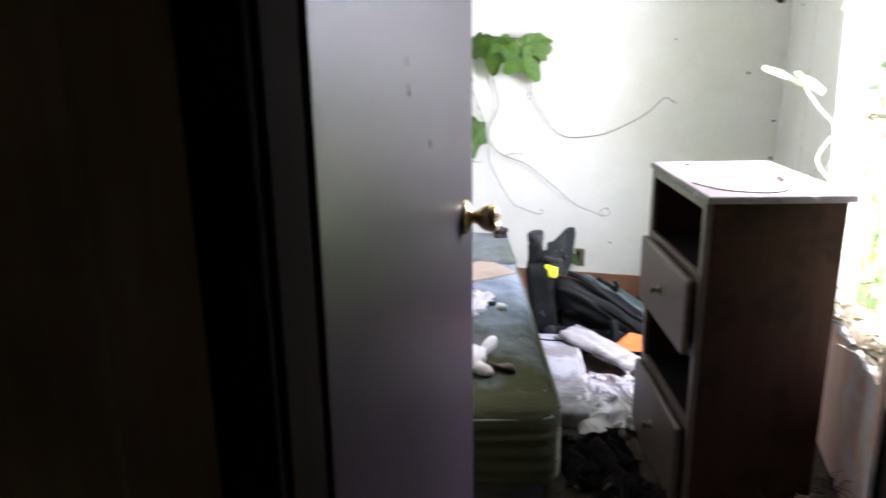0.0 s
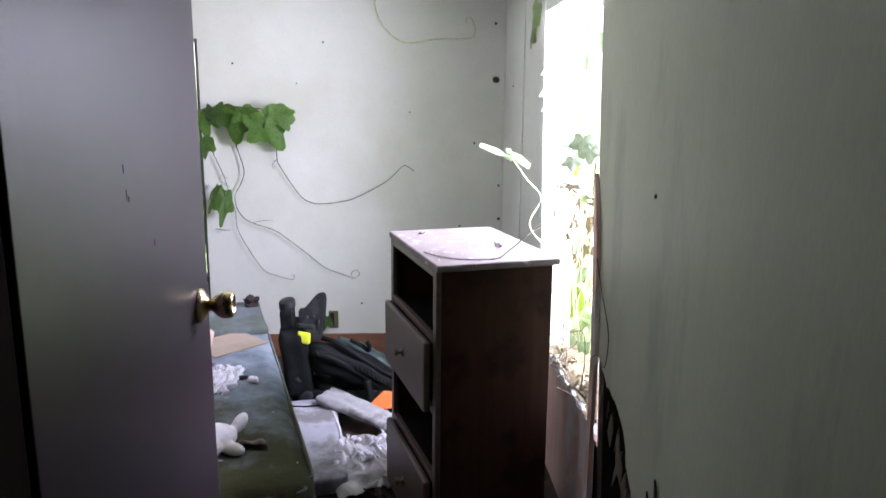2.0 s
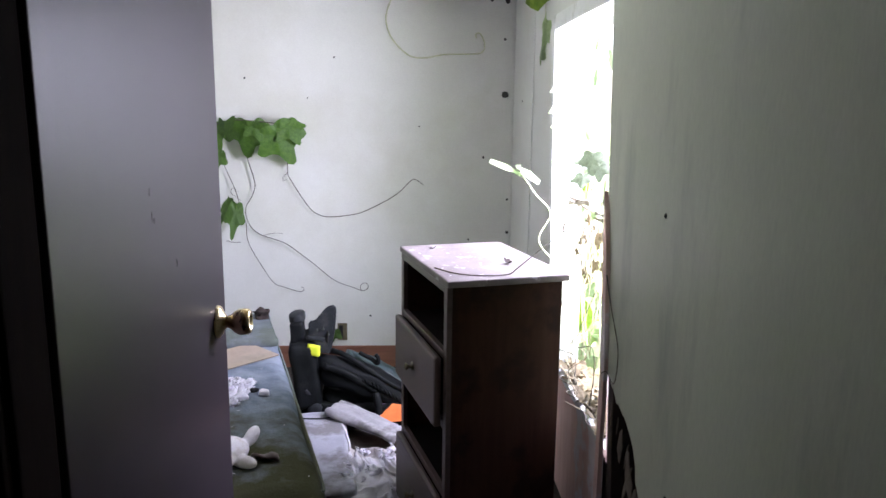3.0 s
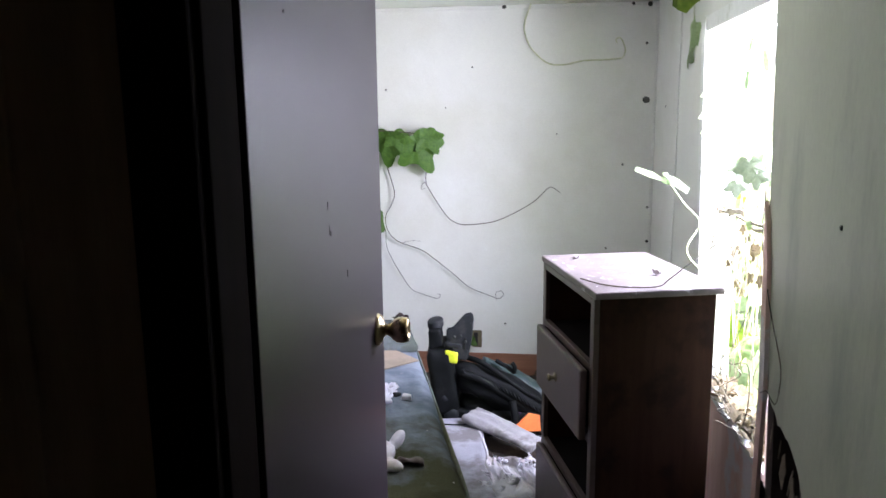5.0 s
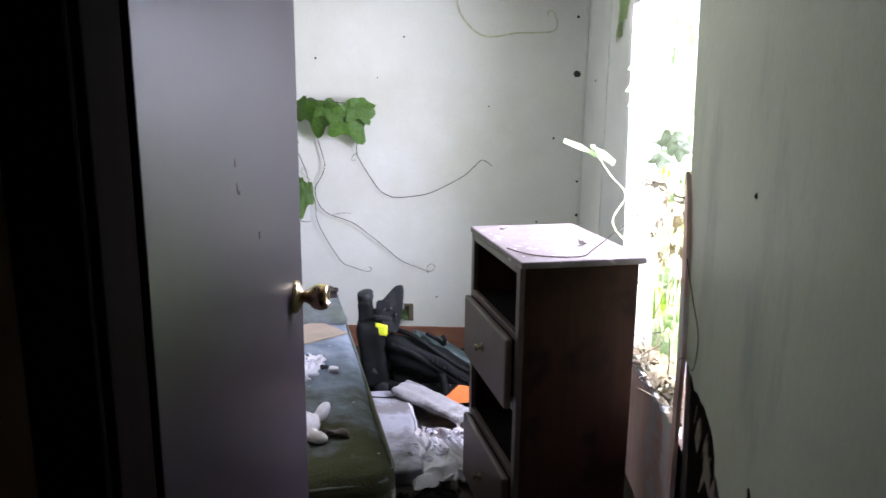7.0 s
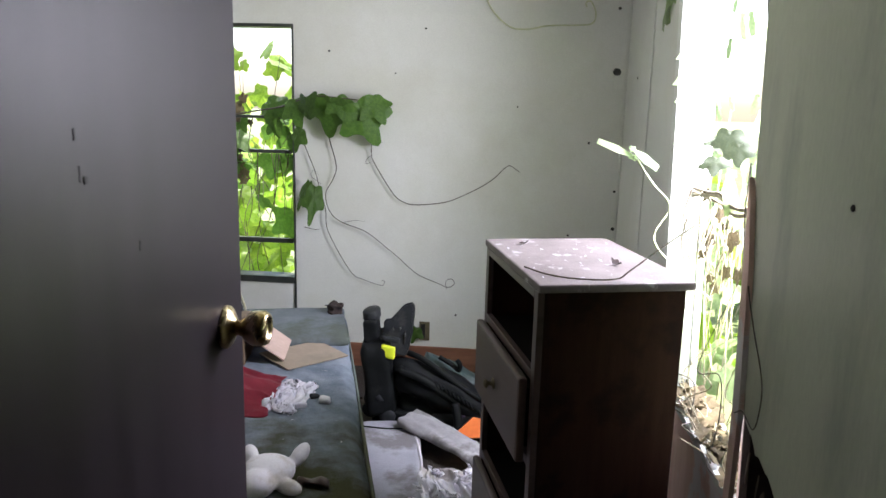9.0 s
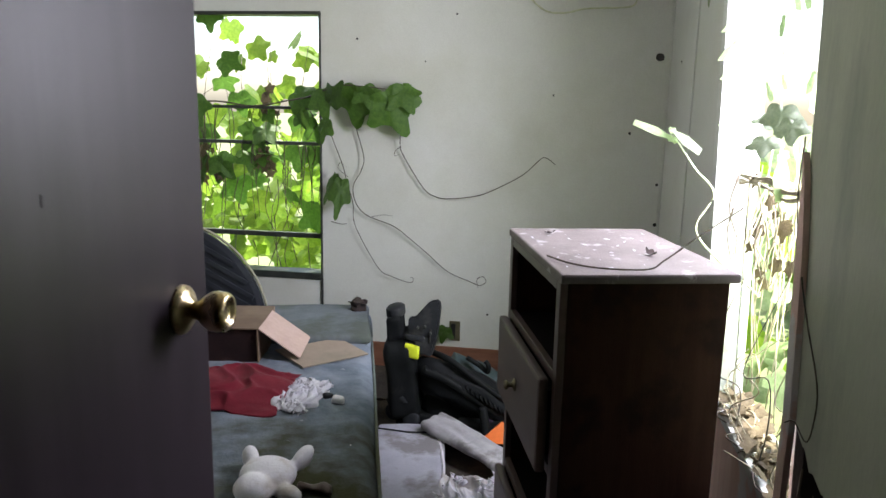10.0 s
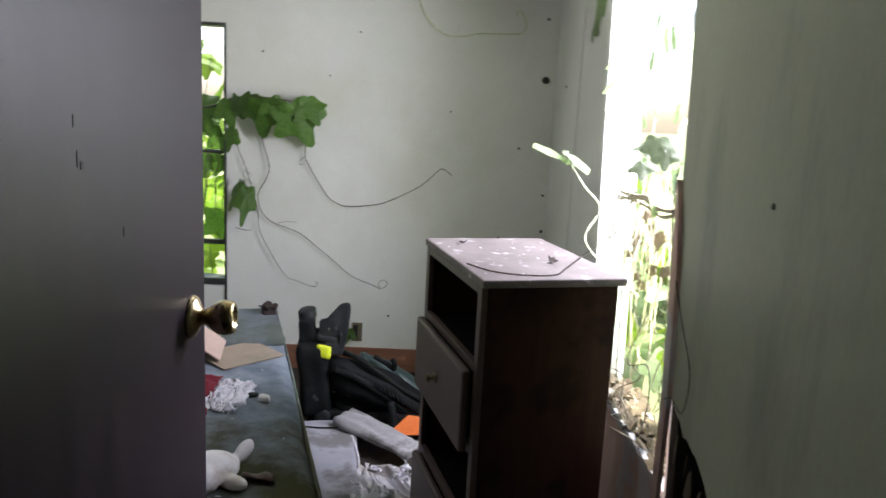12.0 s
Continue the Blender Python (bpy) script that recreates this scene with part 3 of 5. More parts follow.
for v in bm.verts:
    p, q = v.co.copy(), v.co * 3.0
    if p.z > 0.2:             # quilted in wavy rows
        row = math.sin(p.y * 78 + 2.2 * math.sin(p.x * 14) + 2.0 * noise.noise(q))
        v.co.z += 0.0085 * abs(row) ** 0.6 + 0.003 * noise.noise(p * 22)
    elif p.y < -0.9:          # rows along the end face
        v.co.y += 0.003 * math.sin(p.z * 130 + 2.0 * noise.noise(q))
mt = tagged(mesh_object("mattress", bm, M_MATT, True), "bare blue-grey quilted mattress with olive mildew stains", "mattress")
mt.data.materials.append(M_BORDER)
# faces turned to the window get the paler cream, lit tone
for f in mt.data.polygons:
    if f.normal.x > 0.75 and f.center.z < 0.2:
        f.material_index = 1
mt.matrix_world = bed_place(-0.67, 0.95, 0.153)
for z in (0.222, 0.246):
    bm = bmesh.new()
    pts = [(-0.62, -0.945, z - 0.01), (0.0, -0.945, z - 0.01), (0.58, -0.945, z - 0.01), (0.63, -0.925, z), (0.656, -0.89, z), (0.668, -0.84, z), (0.668, -0.4, z), (0.668, 0.3, z), (0.662, 0.88, z)]
    tube(bm, pts, 0.005, n=6)
    part("piping", bm, M_MATTSIDE, mt, "green-grey edge piping", True)
bm = rounded(0.89, 0.48, 0.052, 0.024, 12)
sag(bm, 0.012, 4, 9)
cu = tagged(mesh_object("seat_cushion", bm, M_CUSHION, True), "flat grey-green foam cushion on the mattress", "cushion")
cu.matrix_world = bed_place(-0.455, 1.60, 0.42)

# ---- on the bed ----
MT = FLOOR + 0.428            # mattress top
bx = thing("cardboard_box", "brown cardboard box with a shaded front and a loose flap", "box", pose(-0.965, 2.12, MT, 0, 0, 10))
L, D, HH, th = 0.50, 0.30, 0.135, 0.005
# the dark front sheet is added, standing for the shade at the box's front
for nm, c in (("bottom_wall", (-L, 0, 0, D, 0, th)), ("top_wall", (-L, 0, 0, D, HH - th, HH)), ("left_wall", (-L, -L + th, 0, D, th, HH - th)),
              ("right_wall", (-th, 0, 0, D, th, HH - th)), ("back_wall", (-L + th, -th, D - th, D, th, HH - th)), ("front_wall", (-L + th, -th, 0.012, 0.017, th, HH - th))):
    bm = bmesh.new()
    bm_box(bm, *c, 0.001)
    part(nm, bm, M_CARDDARK if nm == "front_wall" else M_CARD, bx)
bm = bmesh.new()
bm_box(bm, 0, 0.18, 0.0, D * 0.8, -th, 0, 0.001, pose(0.003, 0, HH, 0, 36, 0))
part("side_flap", bm, M_CARDPINK, bx, "faded pinkish flap")
cb = mesh_object("cardboard_sheet", (bm := bmesh.new(), bm_box(bm, -0.14, 0.14, -0.1, 0.1, 0, 0.005, 0.001))[0], M_CARDTAN)
tagged(cb, "loose flat piece of tan cardboard", "cardboard")
cb.matrix_world = pose(-0.775, 2.26, MT + 0.012, 3, 2, 50)

# dark ribbed disc that leans on the window wall
pn = thing("round_headboard", "dark navy ribbed round panel with cream edge, leaning", "headboard", pose(-1.63, 2.63, 0.30, 82, 0, 6) @ pose(0, 0, 0, 0, 0, -28))
R = 0.485
bm = bmesh.new()
lathe(bm, [(0.001, 0.0), (R - 0.03, 0.0), (R - 0.008, 0.012), (R - 0.008, 0.034), (R - 0.03, 0.04), (0.001, 0.04)], 72)
part("panel", bm, M_NAVY, pn)
bm = bmesh.new()
tube(bm, [((R) * math.cos(k * math.tau / 40), R * math.sin(k * math.tau / 40), 0.012) for k in range(41)], 0.006, n=8, steps=3)
part("edge_binding", bm, M_CREAM, pn, "cream edge binding", True)
for i in range(-10, 11):
    y = i * 0.042
    half = math.sqrt((R - 0.035) ** 2 - y * y)
    bm = bmesh.new()
    bm_box(bm, -half, half, y - 0.011, y + 0.011, 0.0405, 0.050, 0.004)
    part("rib", bm, M_NAVY, pn)


def crumpled(lx, ly, height, seed, n=44, fold=7.0, edge=0.02, drape=None):
    """A loose cloth with folds, thick enough to be seen from its edge."""
    bm = bmesh.new()
    rng = random.Random(seed)
    ph = rng.uniform(0, 50)
    grid = []
    for j in range(n + 1):
        row = []
        for i in range(n + 1):
            u, v = i / n - 0.5, j / n - 0.5
            q = Vector((u * 2.4 + ph, v * 2.4, 3))
            w_ = 2.2 * noise.noise(q * 0.8)
            a_, b_ = u * math.cos(w_) - v * math.sin(w_), u * math.sin(w_) + v * math.cos(w_)
            p = Vector((a_ * fold + ph, b_ * fold * 0.4 - ph, ph))
            ridge = 1 - abs(noise.noise(p + 0.8 * noise.noise_vector(q)))
            r2 = 1 - abs(noise.noise(p * 2.3 + Vector((4, 4, 4))))
            rim = min(1, (0.5 - max(abs(u), abs(v))) * 9)
            z = height * (ridge ** 2 * 0.8 + 0.16 * r2 ** 2) * (0.25 + 0.75 * rim)
            x = u * lx + 0.10 * lx * noise.noise(q * 1.6) + edge * noise.noise(p * 1.5)
            y = v * ly + 0.10 * ly * noise.noise(q * 1.6 + Vector((9, 0, 0))) + edge * noise.noise(p * 1.5 + Vector((3, 3, 3)))
            if drape:
                z += drape(u, v)
            row.append(bm.verts.new((x, y, z + 0.004)))
        grid.append(row)
    for j in range(n):
        for i in range(n):
            bm.faces.new((grid[j][i], grid[j][i + 1], grid[j + 1][i + 1], grid[j + 1][i]))
    ret = bmesh.ops.extrude_face_region(bm, geom=bm.faces[:])
    bmesh.ops.translate(bm, vec=(0, 0, -0.004), verts=[v for v in ret["geom"] if isinstance(v, bmesh.types.BMVert)])
    return bm


rd = tagged(mesh_object("red_garment", crumpled(0.40, 0.33, 0.035, 3, fold=3.4, n=72, edge=0.008, drape=lambda u, v: 0.045 * max(0.0, 1 - 3.2 * (u * u + v * v))), M_RED, True), "crumpled crimson garment with white lace trim on the mattress", "clothes")
rd.matrix_world = pose(-0.955, 1.84, MT + 0.002, 0, 0, 8)
lc = part("lace_trim", crumpled(0.13, 0.24, 0.035, 8, n=44, fold=9, edge=0.03), M_LACE, rd, "frilly white lace trim", True)
lc.matrix_parent_inverse = Matrix.Identity(4)
lc.matrix_basis = pose(0.245, -0.02, 0.0, 0, 0, -12)
for k, (x, y, s, m_) in enumerate(((-0.585, 1.84, 0.028, M_WHITE), (-0.66, 1.79, 0.03, M_LACE), (-0.63, 1.87, 0.02, M_DKGREY))):
    bm = rounded(s * 1.4, s, s * 0.8, s * 0.25, 3)
    sag(bm, 0.006, 40, k)
    sc = tagged(mesh_object("paper_scrap", bm, m_, True), "small crumpled scrap lying on the mattress", "scrap")
    sc.matrix_world = pose(x, y, MT + 0.002, 4, 3, 30 * k)


bm = bmesh.new()
blob(bm, (0, -0.01, 0.05), (0.088, 0.075, 0.05))
blob(bm, (-0.02, -0.09, 0.045), (0.06, 0.055, 0.045))
blob(bm, (-0.078, 0.062, 0.065), (0.026, 0.042, 0.032), pose(0, 0, 0, 20, 0, 25))
blob(bm, (0.088, 0.066, 0.07), (0.024, 0.048, 0.03), pose(0, 0, 0, 28, 0, -30))
blob(bm, (0.075, -0.075, 0.03), (0.055, 0.026, 0.026), pose(0, 0, 0, 0, 0, -25))
toy = tagged(mesh_object("stuffed_toy", bm, M_WHITE, True), "small white plush toy lying on the mattress", "toy")
toy.matrix_world = pose(-0.60, 1.315, MT - 0.002, 0, 0, 5) @ Matrix.Scale(0.8, 4)
rm = toy.modifiers.new("remesh", "REMESH")
rm.mode, rm.voxel_size, rm.use_smooth_shade = "VOXEL", 0.007, True

bm = rounded(0.085, 0.026, 0.022, 0.009, 8)
sag(bm, 0.014, 30, 7)
ob = tagged(mesh_object("brown_scrap", bm, M_FRONT, True), "small brown scrap beside the plush toy", "scrap")
ob.matrix_world = pose(-0.475, 1.305, MT + 0.004, 0, 0, 8)

# ---- vacuum cleaner on the floor ----
vc = thing("vacuum_cleaner", "black upright vacuum cleaner lying toppled on the floor", "vacuum cleaner", pose(-0.462, 2.62, FLOOR, 0, 0, 0))


SLIM = Matrix.Translation((-0.052, 0, 0.08)) @ Matrix.Diagonal((0.76, 1.0, 1.11, 1.0)) @ Matrix.Translation((0.045, 0, -0.08))   # tall narrow upper body


def vac(name, bm, m_, label="", soft=True, at=None, parent=vc):
    if at is not None:
        bmesh.ops.transform(bm, matrix=at, verts=bm.verts[:])
    return part(name, bm, m_, parent, label, soft)


b = rounded(0.17, 0.20, 0.31, 0.03, 8)
sag(b, 0.012, 14, 2)
vac("motor_housing", b, M_BLACK, at=SLIM @ pose(-0.055, 0.02, 0.08, 6, -8, 5))
b = rounded(0.085, 0.11, 0.12, 0.018, 5)
sag(b, 0.006, 25, 4)
vac("housing_cap", b, M_BLACK, at=SLIM @ pose(-0.115, 0.0, 0.345, 4, -6, 6))
b = bmesh.new()
lathe(b, [(0.020, 0.0), (0.048, 0.002), (0.052, 0.008), (0.049, 0.013), (0.052, 0.018), (0.049, 0.023), (0.052, 0.030), (0.046, 0.036), (0.014, 0.038)], 26)
vac("cap_rim", b, M_DKGREY, "ribbed dark grey cap", at=SLIM @ pose(-0.122, 0.0, 0.455, 4, -6, 6))
b = bmesh.new()
plate(b, [(-0.085, -0.06), (0.055, -0.06), (0.075, 0.03), (0.078, 0.135), (0.064, 0.155), (0.02, 0.145), (-0.055, 0.075), (-0.09, 0.07)], "y", 0, 0.05)
bmesh.ops.bevel(b, geom=b.edges[:], offset=0.006, segments=2, affect="EDGES")
vac("nozzle_plate", b, M_DKGREY, "dark grey nozzle plate", False, at=SLIM @ pose(0.03, -0.02, 0.375, -8, 4, -4))
b = rounded(0.080, 0.022, 0.050, 0.006, 3)
sag(b, 0.006, 30, 2)
vac("yellow_latch", b, M_YELLOW, "lime yellow latch", at=SLIM @ pose(-0.012, -0.098, 0.325, 0, 8, 0))
b = rounded(0.11, 0.02, 0.02, 0.006, 4)
sag(b, 0.006, 30, 6)
vac("trim_strip", b, M_DKGREY, at=SLIM @ pose(0.0, -0.082, 0.385, 0, 4, 0))
b = bmesh.new()
blob(b, (0.21, 0.0, 0.185), (0.27, 0.10, 0.088), pose(0, 0, 0, 0, 25, 0))
sag(b, 0.03, 9, 8)
sag(b, 0.010, 30, 3)
vac("dust_bag", b, M_BAG, "limp black vinyl dust bag")
b = bmesh.new()
tube(b, [(0.10, 0.12, 0.24), (0.25, 0.14, 0.19), (0.38, 0.14, 0.12), (0.48, 0.13, 0.08)], 0.07, 0.05, 12)
sag(b, 0.020, 15, 5)
vac("bag_cover", b, M_TEAL, "dark teal cover")
b = bmesh.new()
tube(b, [(0.02, -0.09, 0.30), (0.12, -0.10, 0.27), (0.22, -0.08, 0.20), (0.33, -0.06, 0.12), (0.45, -0.05, 0.07)], 0.017, n=10)
for k in range(1, 23):        # ribs of the hose
    f = k / 23
    lathe(b, [(0.017, -0.003), (0.0205, 0.0), (0.017, 0.003)], 10, pose(0.02 + 0.43 * f, -0.09 - 0.012 * math.sin(math.pi * f) + 0.04 * f, 0.305 - 0.05 * f - 0.19 * f ** 1.5, 0, 62, 0))
vac("hose", b, M_BLACK)
for x, z in ((0.005, 0.42), (0.045, 0.425), (0.075, 0.40)):
    b = bmesh.new()
    lathe(b, [(0.007, 0.0), (0.007, 0.004), (0.003, 0.006)], 12, SLIM @ pose(x, -0.028, z, 90, 0, 0))
    vac("screw", b, M_ALU, "bright screw head")
b = rounded(0.014, 0.012, 0.055, 0.004, 3)
vac("slot", b, M_HOLE, "dark slot", at=SLIM @ pose(0.068, -0.022, 0.36, -8, 4, -4))
b = rounded(0.20, 0.012, 0.035, 0.005, 8)
sag(b, 0.006, 20, 4)
vac("bag_band", b, M_PURPLE, "dark purple band with pale marks", at=pose(0.36, -0.075, 0.05, 0, 14, -8))
b = bmesh.new()
tube(b, [(0.18, 0.07, 0.31), (0.24, 0.06, 0.28), (0.27, 0.05, 0.26), (0.275, 0.04, 0.29), (0.262, 0.04, 0.31)], 0.011, n=8)
vac("cord_hook", b, M_BLACK)
for x, y, z in ((-0.105, -0.055, 0.10), (-0.03, -0.06, 0.07)):
    b = bmesh.new()
    lathe(b, [(0.004, -0.012), (0.010, -0.012), (0.012, -0.017), (0.031, -0.017), (0.036, -0.010), (0.036, 0.010), (0.031, 0.017), (0.012, 0.018)], 20, pose(x, y, z, 90, 0, 0))
    vac("wheel", b, M_DKGREY)
b = rounded(0.24, 0.11, 0.09, 0.02, 10)
sag(b, 0.010, 20, 9)
vac("floor_head", b, M_BLACK, at=pose(0.02, 0.0, 0.0, 0, 0, 0))
b = rounded(0.30, 0.18, 0.10, 0.025, 8)
sag(b, 0.02, 16, 5)
vac("handle_base", b, M_BLACK, at=pose(0.32, -0.02, 0.0, 0, 0, -8))
b = rounded(0.30, 0.17, 0.14, 0.045, 14)
sag(b, 0.03, 12, 3)
vac("lower_housing", b, M_BAG, at=pose(0.12, 0.05, 0.0, 0, 6, -12))
b = rounded(0.05, 0.04, 0.04, 0.012, 3)
vac("foot_pedal", b, M_BLACK, at=pose(0.17, -0.13, 0.0, 0, 0, 20))
b = bmesh.new()
tube(b, [(0.03, 0.03, 0.34), (0.11, -0.03, 0.335), (0.20, -0.06, 0.29), (0.30, -0.06, 0.22), (0.40, -0.05, 0.16), (0.50, -0.03, 0.12)], 0.014, 0.012, 10)
vac("handle_tube", b, M_BLACK, "matt black handle tube")
b = bmesh.new()
tube(b, [(0.27, -0.11, 0.17), (0.285, -0.13, 0.09), (0.28, -0.13, 0.03), (0.30, -0.13, 0.01)], 0.018, 0.022, 8)
vac("bracket", b, M_BLACK, "black bracket")
b = bmesh.new()
lathe(b, [(0.004, -0.05), (0.032, -0.048), (0.036, -0.03), (0.034, 0.03), (0.030, 0.048), (0.004, 0.05)], 18, pose(-0.08, -0.05, 0.155, 62, 0, 60))
vac("roller", b, M_DKGREY, "grey roller end")

# ---- cloths and scraps on the floor ----
def lay(name, bm, m_, label, category, m):
    ob = tagged(mesh_object(name, bm, m_, True), label, category)
    ob.matrix_world = m
    return ob


b = rounded(0.27, 0.78, 0.075, 0.02, 26)
sag(b, 0.010, 6, 4)
for v in b.verts:             # a crease across the far end
    v.co.z -= 0.012 * math.exp(-((v.co.y - 0.27) / 0.012) ** 2) * (v.co.z > 0.04)
pad = lay("folded_blanket", b, M_CLOTH, "white folded pad with a lilac shade tint, lying flat on the floor", "blanket", pose(-0.425, 2.14, FLOOR, 0, 0, 9))
b = bmesh.new()
tube(b, [(0.128, -0.34, 0.066), (0.133, -0.1, 0.070), (0.128, 0.12, 0.072), (0.115, 0.26, 0.074), (0.09, 0.36, 0.070)], 0.008, 0.006, 8)
sag(b, 0.008, 14, 3)
part("rolled_edge", b, M_SHIRT, pad, "pale rolled edge", True)
b = rounded(0.40, 0.115, 0.03, 0.013, 34)
sag(b, 0.014, 9, 6)
for v in b.verts:             # long folds, and ribs across the cuff
    v.co.z += 0.0035 * math.sin(v.co.y * 110 + 3 * noise.noise(v.co * 6))
    if v.co.x > 0.13:
        v.co.z += 0.003 * math.sin(v.co.x * 420)
lay("jacket_sleeve", b, M_GREY, "pale grey sleeve with a ribbed cuff", "clothes", pose(-0.235, 2.37, FLOOR + 0.078, 10, 6, -36))
lay("white_shirt", crumpled(0.27, 0.40, 0.055, 31, fold=6.5, n=130, edge=0.016, drape=lambda u, v: 0.05 * max(0, 1 - 3 * (u * u + v * v))), M_SHIRT,
    "crumpled white frilly cloth on the floor", "clothes", pose(-0.185, 1.96, FLOOR + 0.002, 0, 0, 16))
rng = random.Random(15)
for k in range(16):           # frilled scraps curled over the heap
    x, y = -0.185 + rng.uniform(-0.10, 0.10), 1.96 + rng.uniform(-0.15, 0.14)
    b = bmesh.new()
    w_, ln, turns = rng.uniform(0.014, 0.026), rng.uniform(0.05, 0.10), rng.uniform(2.5, 5)
    n_ = 22
    prev = None
    for i in range(n_ + 1):
        t = i / n_
        a_ = turns * t
        cx, cz = ln * t + 0.012 * math.cos(a_ * 2.3), 0.014 * math.sin(a_ * 2.0) + 0.01
        pair = [b.verts.new((cx, -w_ / 2 + 0.006 * math.sin(9 * t), cz)), b.verts.new((cx, w_ / 2 + 0.006 * math.cos(11 * t), cz + 0.008 * math.sin(14 * t)))]
        if prev:
            b.faces.new((prev[0], prev[1], pair[1], pair[0]))
        prev = pair
    r_ = bmesh.ops.extrude_face_region(b, geom=b.faces[:])
    bmesh.ops.translate(b, vec=(0, 0, -0.002), verts=[v for v in r_["geom"] if isinstance(v, bmesh.types.BMVert)])
    lay("cloth_scrap", b, M_LACE, "small white frilled scrap curled on the cloth heap", "scrap", pose(x, y, FLOOR + 0.082 - 1.2 * ((x + 0.185) ** 2 + (y - 1.96) ** 2), rng.uniform(-25, 25), rng.uniform(-20, 20), rng.uniform(0, 360)))
b = bmesh.new()
plate(b, [(-0.07, 0.0), (0.08, 0.0), (0.08, 0.075), (0.03, 0.085)], "y", 0, 0.05)
lay("orange_scrap", b, M_ORANGE, "bright orange plastic piece on the floor", "plastic piece", pose(-0.135, 2.44, FLOOR + 0.05, -25, 0, 10)).data.polygons.foreach_set("use_smooth", [False] * 6)
lay("paper_bag", crumpled(0.20, 0.12, 0.05, 41, n=20, fold=3), M_CARD, "crumpled brown paper on the floor", "paper", pose(-0.22, 2.62, FLOOR + 0.002, 0, 0, 10))
b = bmesh.new()
tube(b, [(-0.60, 2.43, FLOOR + 0.079), (-0.54, 2.425, FLOOR + 0.079), (-0.47, 2.42, FLOOR + 0.079), (-0.40, 2.43, FLOOR + 0.080), (-0.36, 2.46, FLOOR + 0.074)], 0.003, n=8)
lay("power_cord", b, M_BLACK, "black cord lying across the folded pad", "cord", Matrix.Identity(4))

# ---- outlet, mould spots ----
ol = thing("wall_outlet", "open wall outlet without its cover plate", "outlet", pose(-0.425, BACK, 0.155))
for nm, c, m_ in (("box_rim", (-0.028, 0.028, -0.006, -0.001, -0.052, 0.052), M_OUTLETBOX), ("socket", (-0.019, 0.004, -0.012, -0.0062, -0.04, 0.04), M_HOLE)):
    bm = bmesh.new()
    bm_box(bm, *c, 0.002)
    part(nm, bm, m_, ol)
def spot(m, r):
    b = bmesh.new()
    lathe(b, [(r, 0), (r * 0.9, 0.002), (r * 0.5, 0.0035), (0.0008, 0.004)], 9)
    for v in b.verts:
        v.co.x *= 1 + 0.35 * noise.noise(v.co * 90 + m.translation * 9)
        v.co.y *= 1 + 0.35 * noise.noise(v.co * 90 - m.translation * 7)
    ob = tagged(mesh_object("mould_spot", b, M_SPOT, True), "small black mould spot on the wall", "mould spot", group="mould spots")
    ob.matrix_world = m
for x, z, r in ((0.499, 1.531, 0.019), (0.492, 1.83, 0.008), (0.384, 1.181, 0.007), (0.525, 0.942, 0.008), (0.53, 0.75, 0.009), (0.306, 0.707, 0.006), (-0.26, 0.252, 0.006),
                (-0.94, 1.603, 0.006), (0.02, 1.35, 0.004), (-0.45, 1.72, 0.005), (-0.6, 1.5, 0.004), (0.2, 0.55, 0.005)):
    spot(pose(x, BACK - 0.0005, z, 90), r)
for x, z, r in ((-0.274, 2.034, 0.011), (0.413, 2.034, 0.009), (0.50, 2.03, 0.014)):
    spot(pose(x, BACK - 0.0125, z, 90), r)
for y, z, r in ((0.793, 1.218, 0.006), (3.019, 1.492, 0.006), (1.549, 1.92, 0.004)):
    spot(pose(RIGHT - 0.0005, y, z, 0, -90), r)
# scuffs on the door
for u, z, w_, h_ in ((0.33, 1.33, 0.0030, 0.012), (0.345, 1.285, 0.006, 0.008), (0.335, 1.292, 0.002, 0.016), (0.45, 1.20, 0.0030, 0.012), (0.15, 1.62, 0.006, 0.007), (0.15, 1.59, 0.004, 0.005)):
    bm = bmesh.new()
    bm_box(bm, u - w_ / 2, u + w_ / 2, -0.0008, -0.0001, z - h_ / 2, z + h_ / 2)
    part("scuff", bm, M_SCUFF, d)


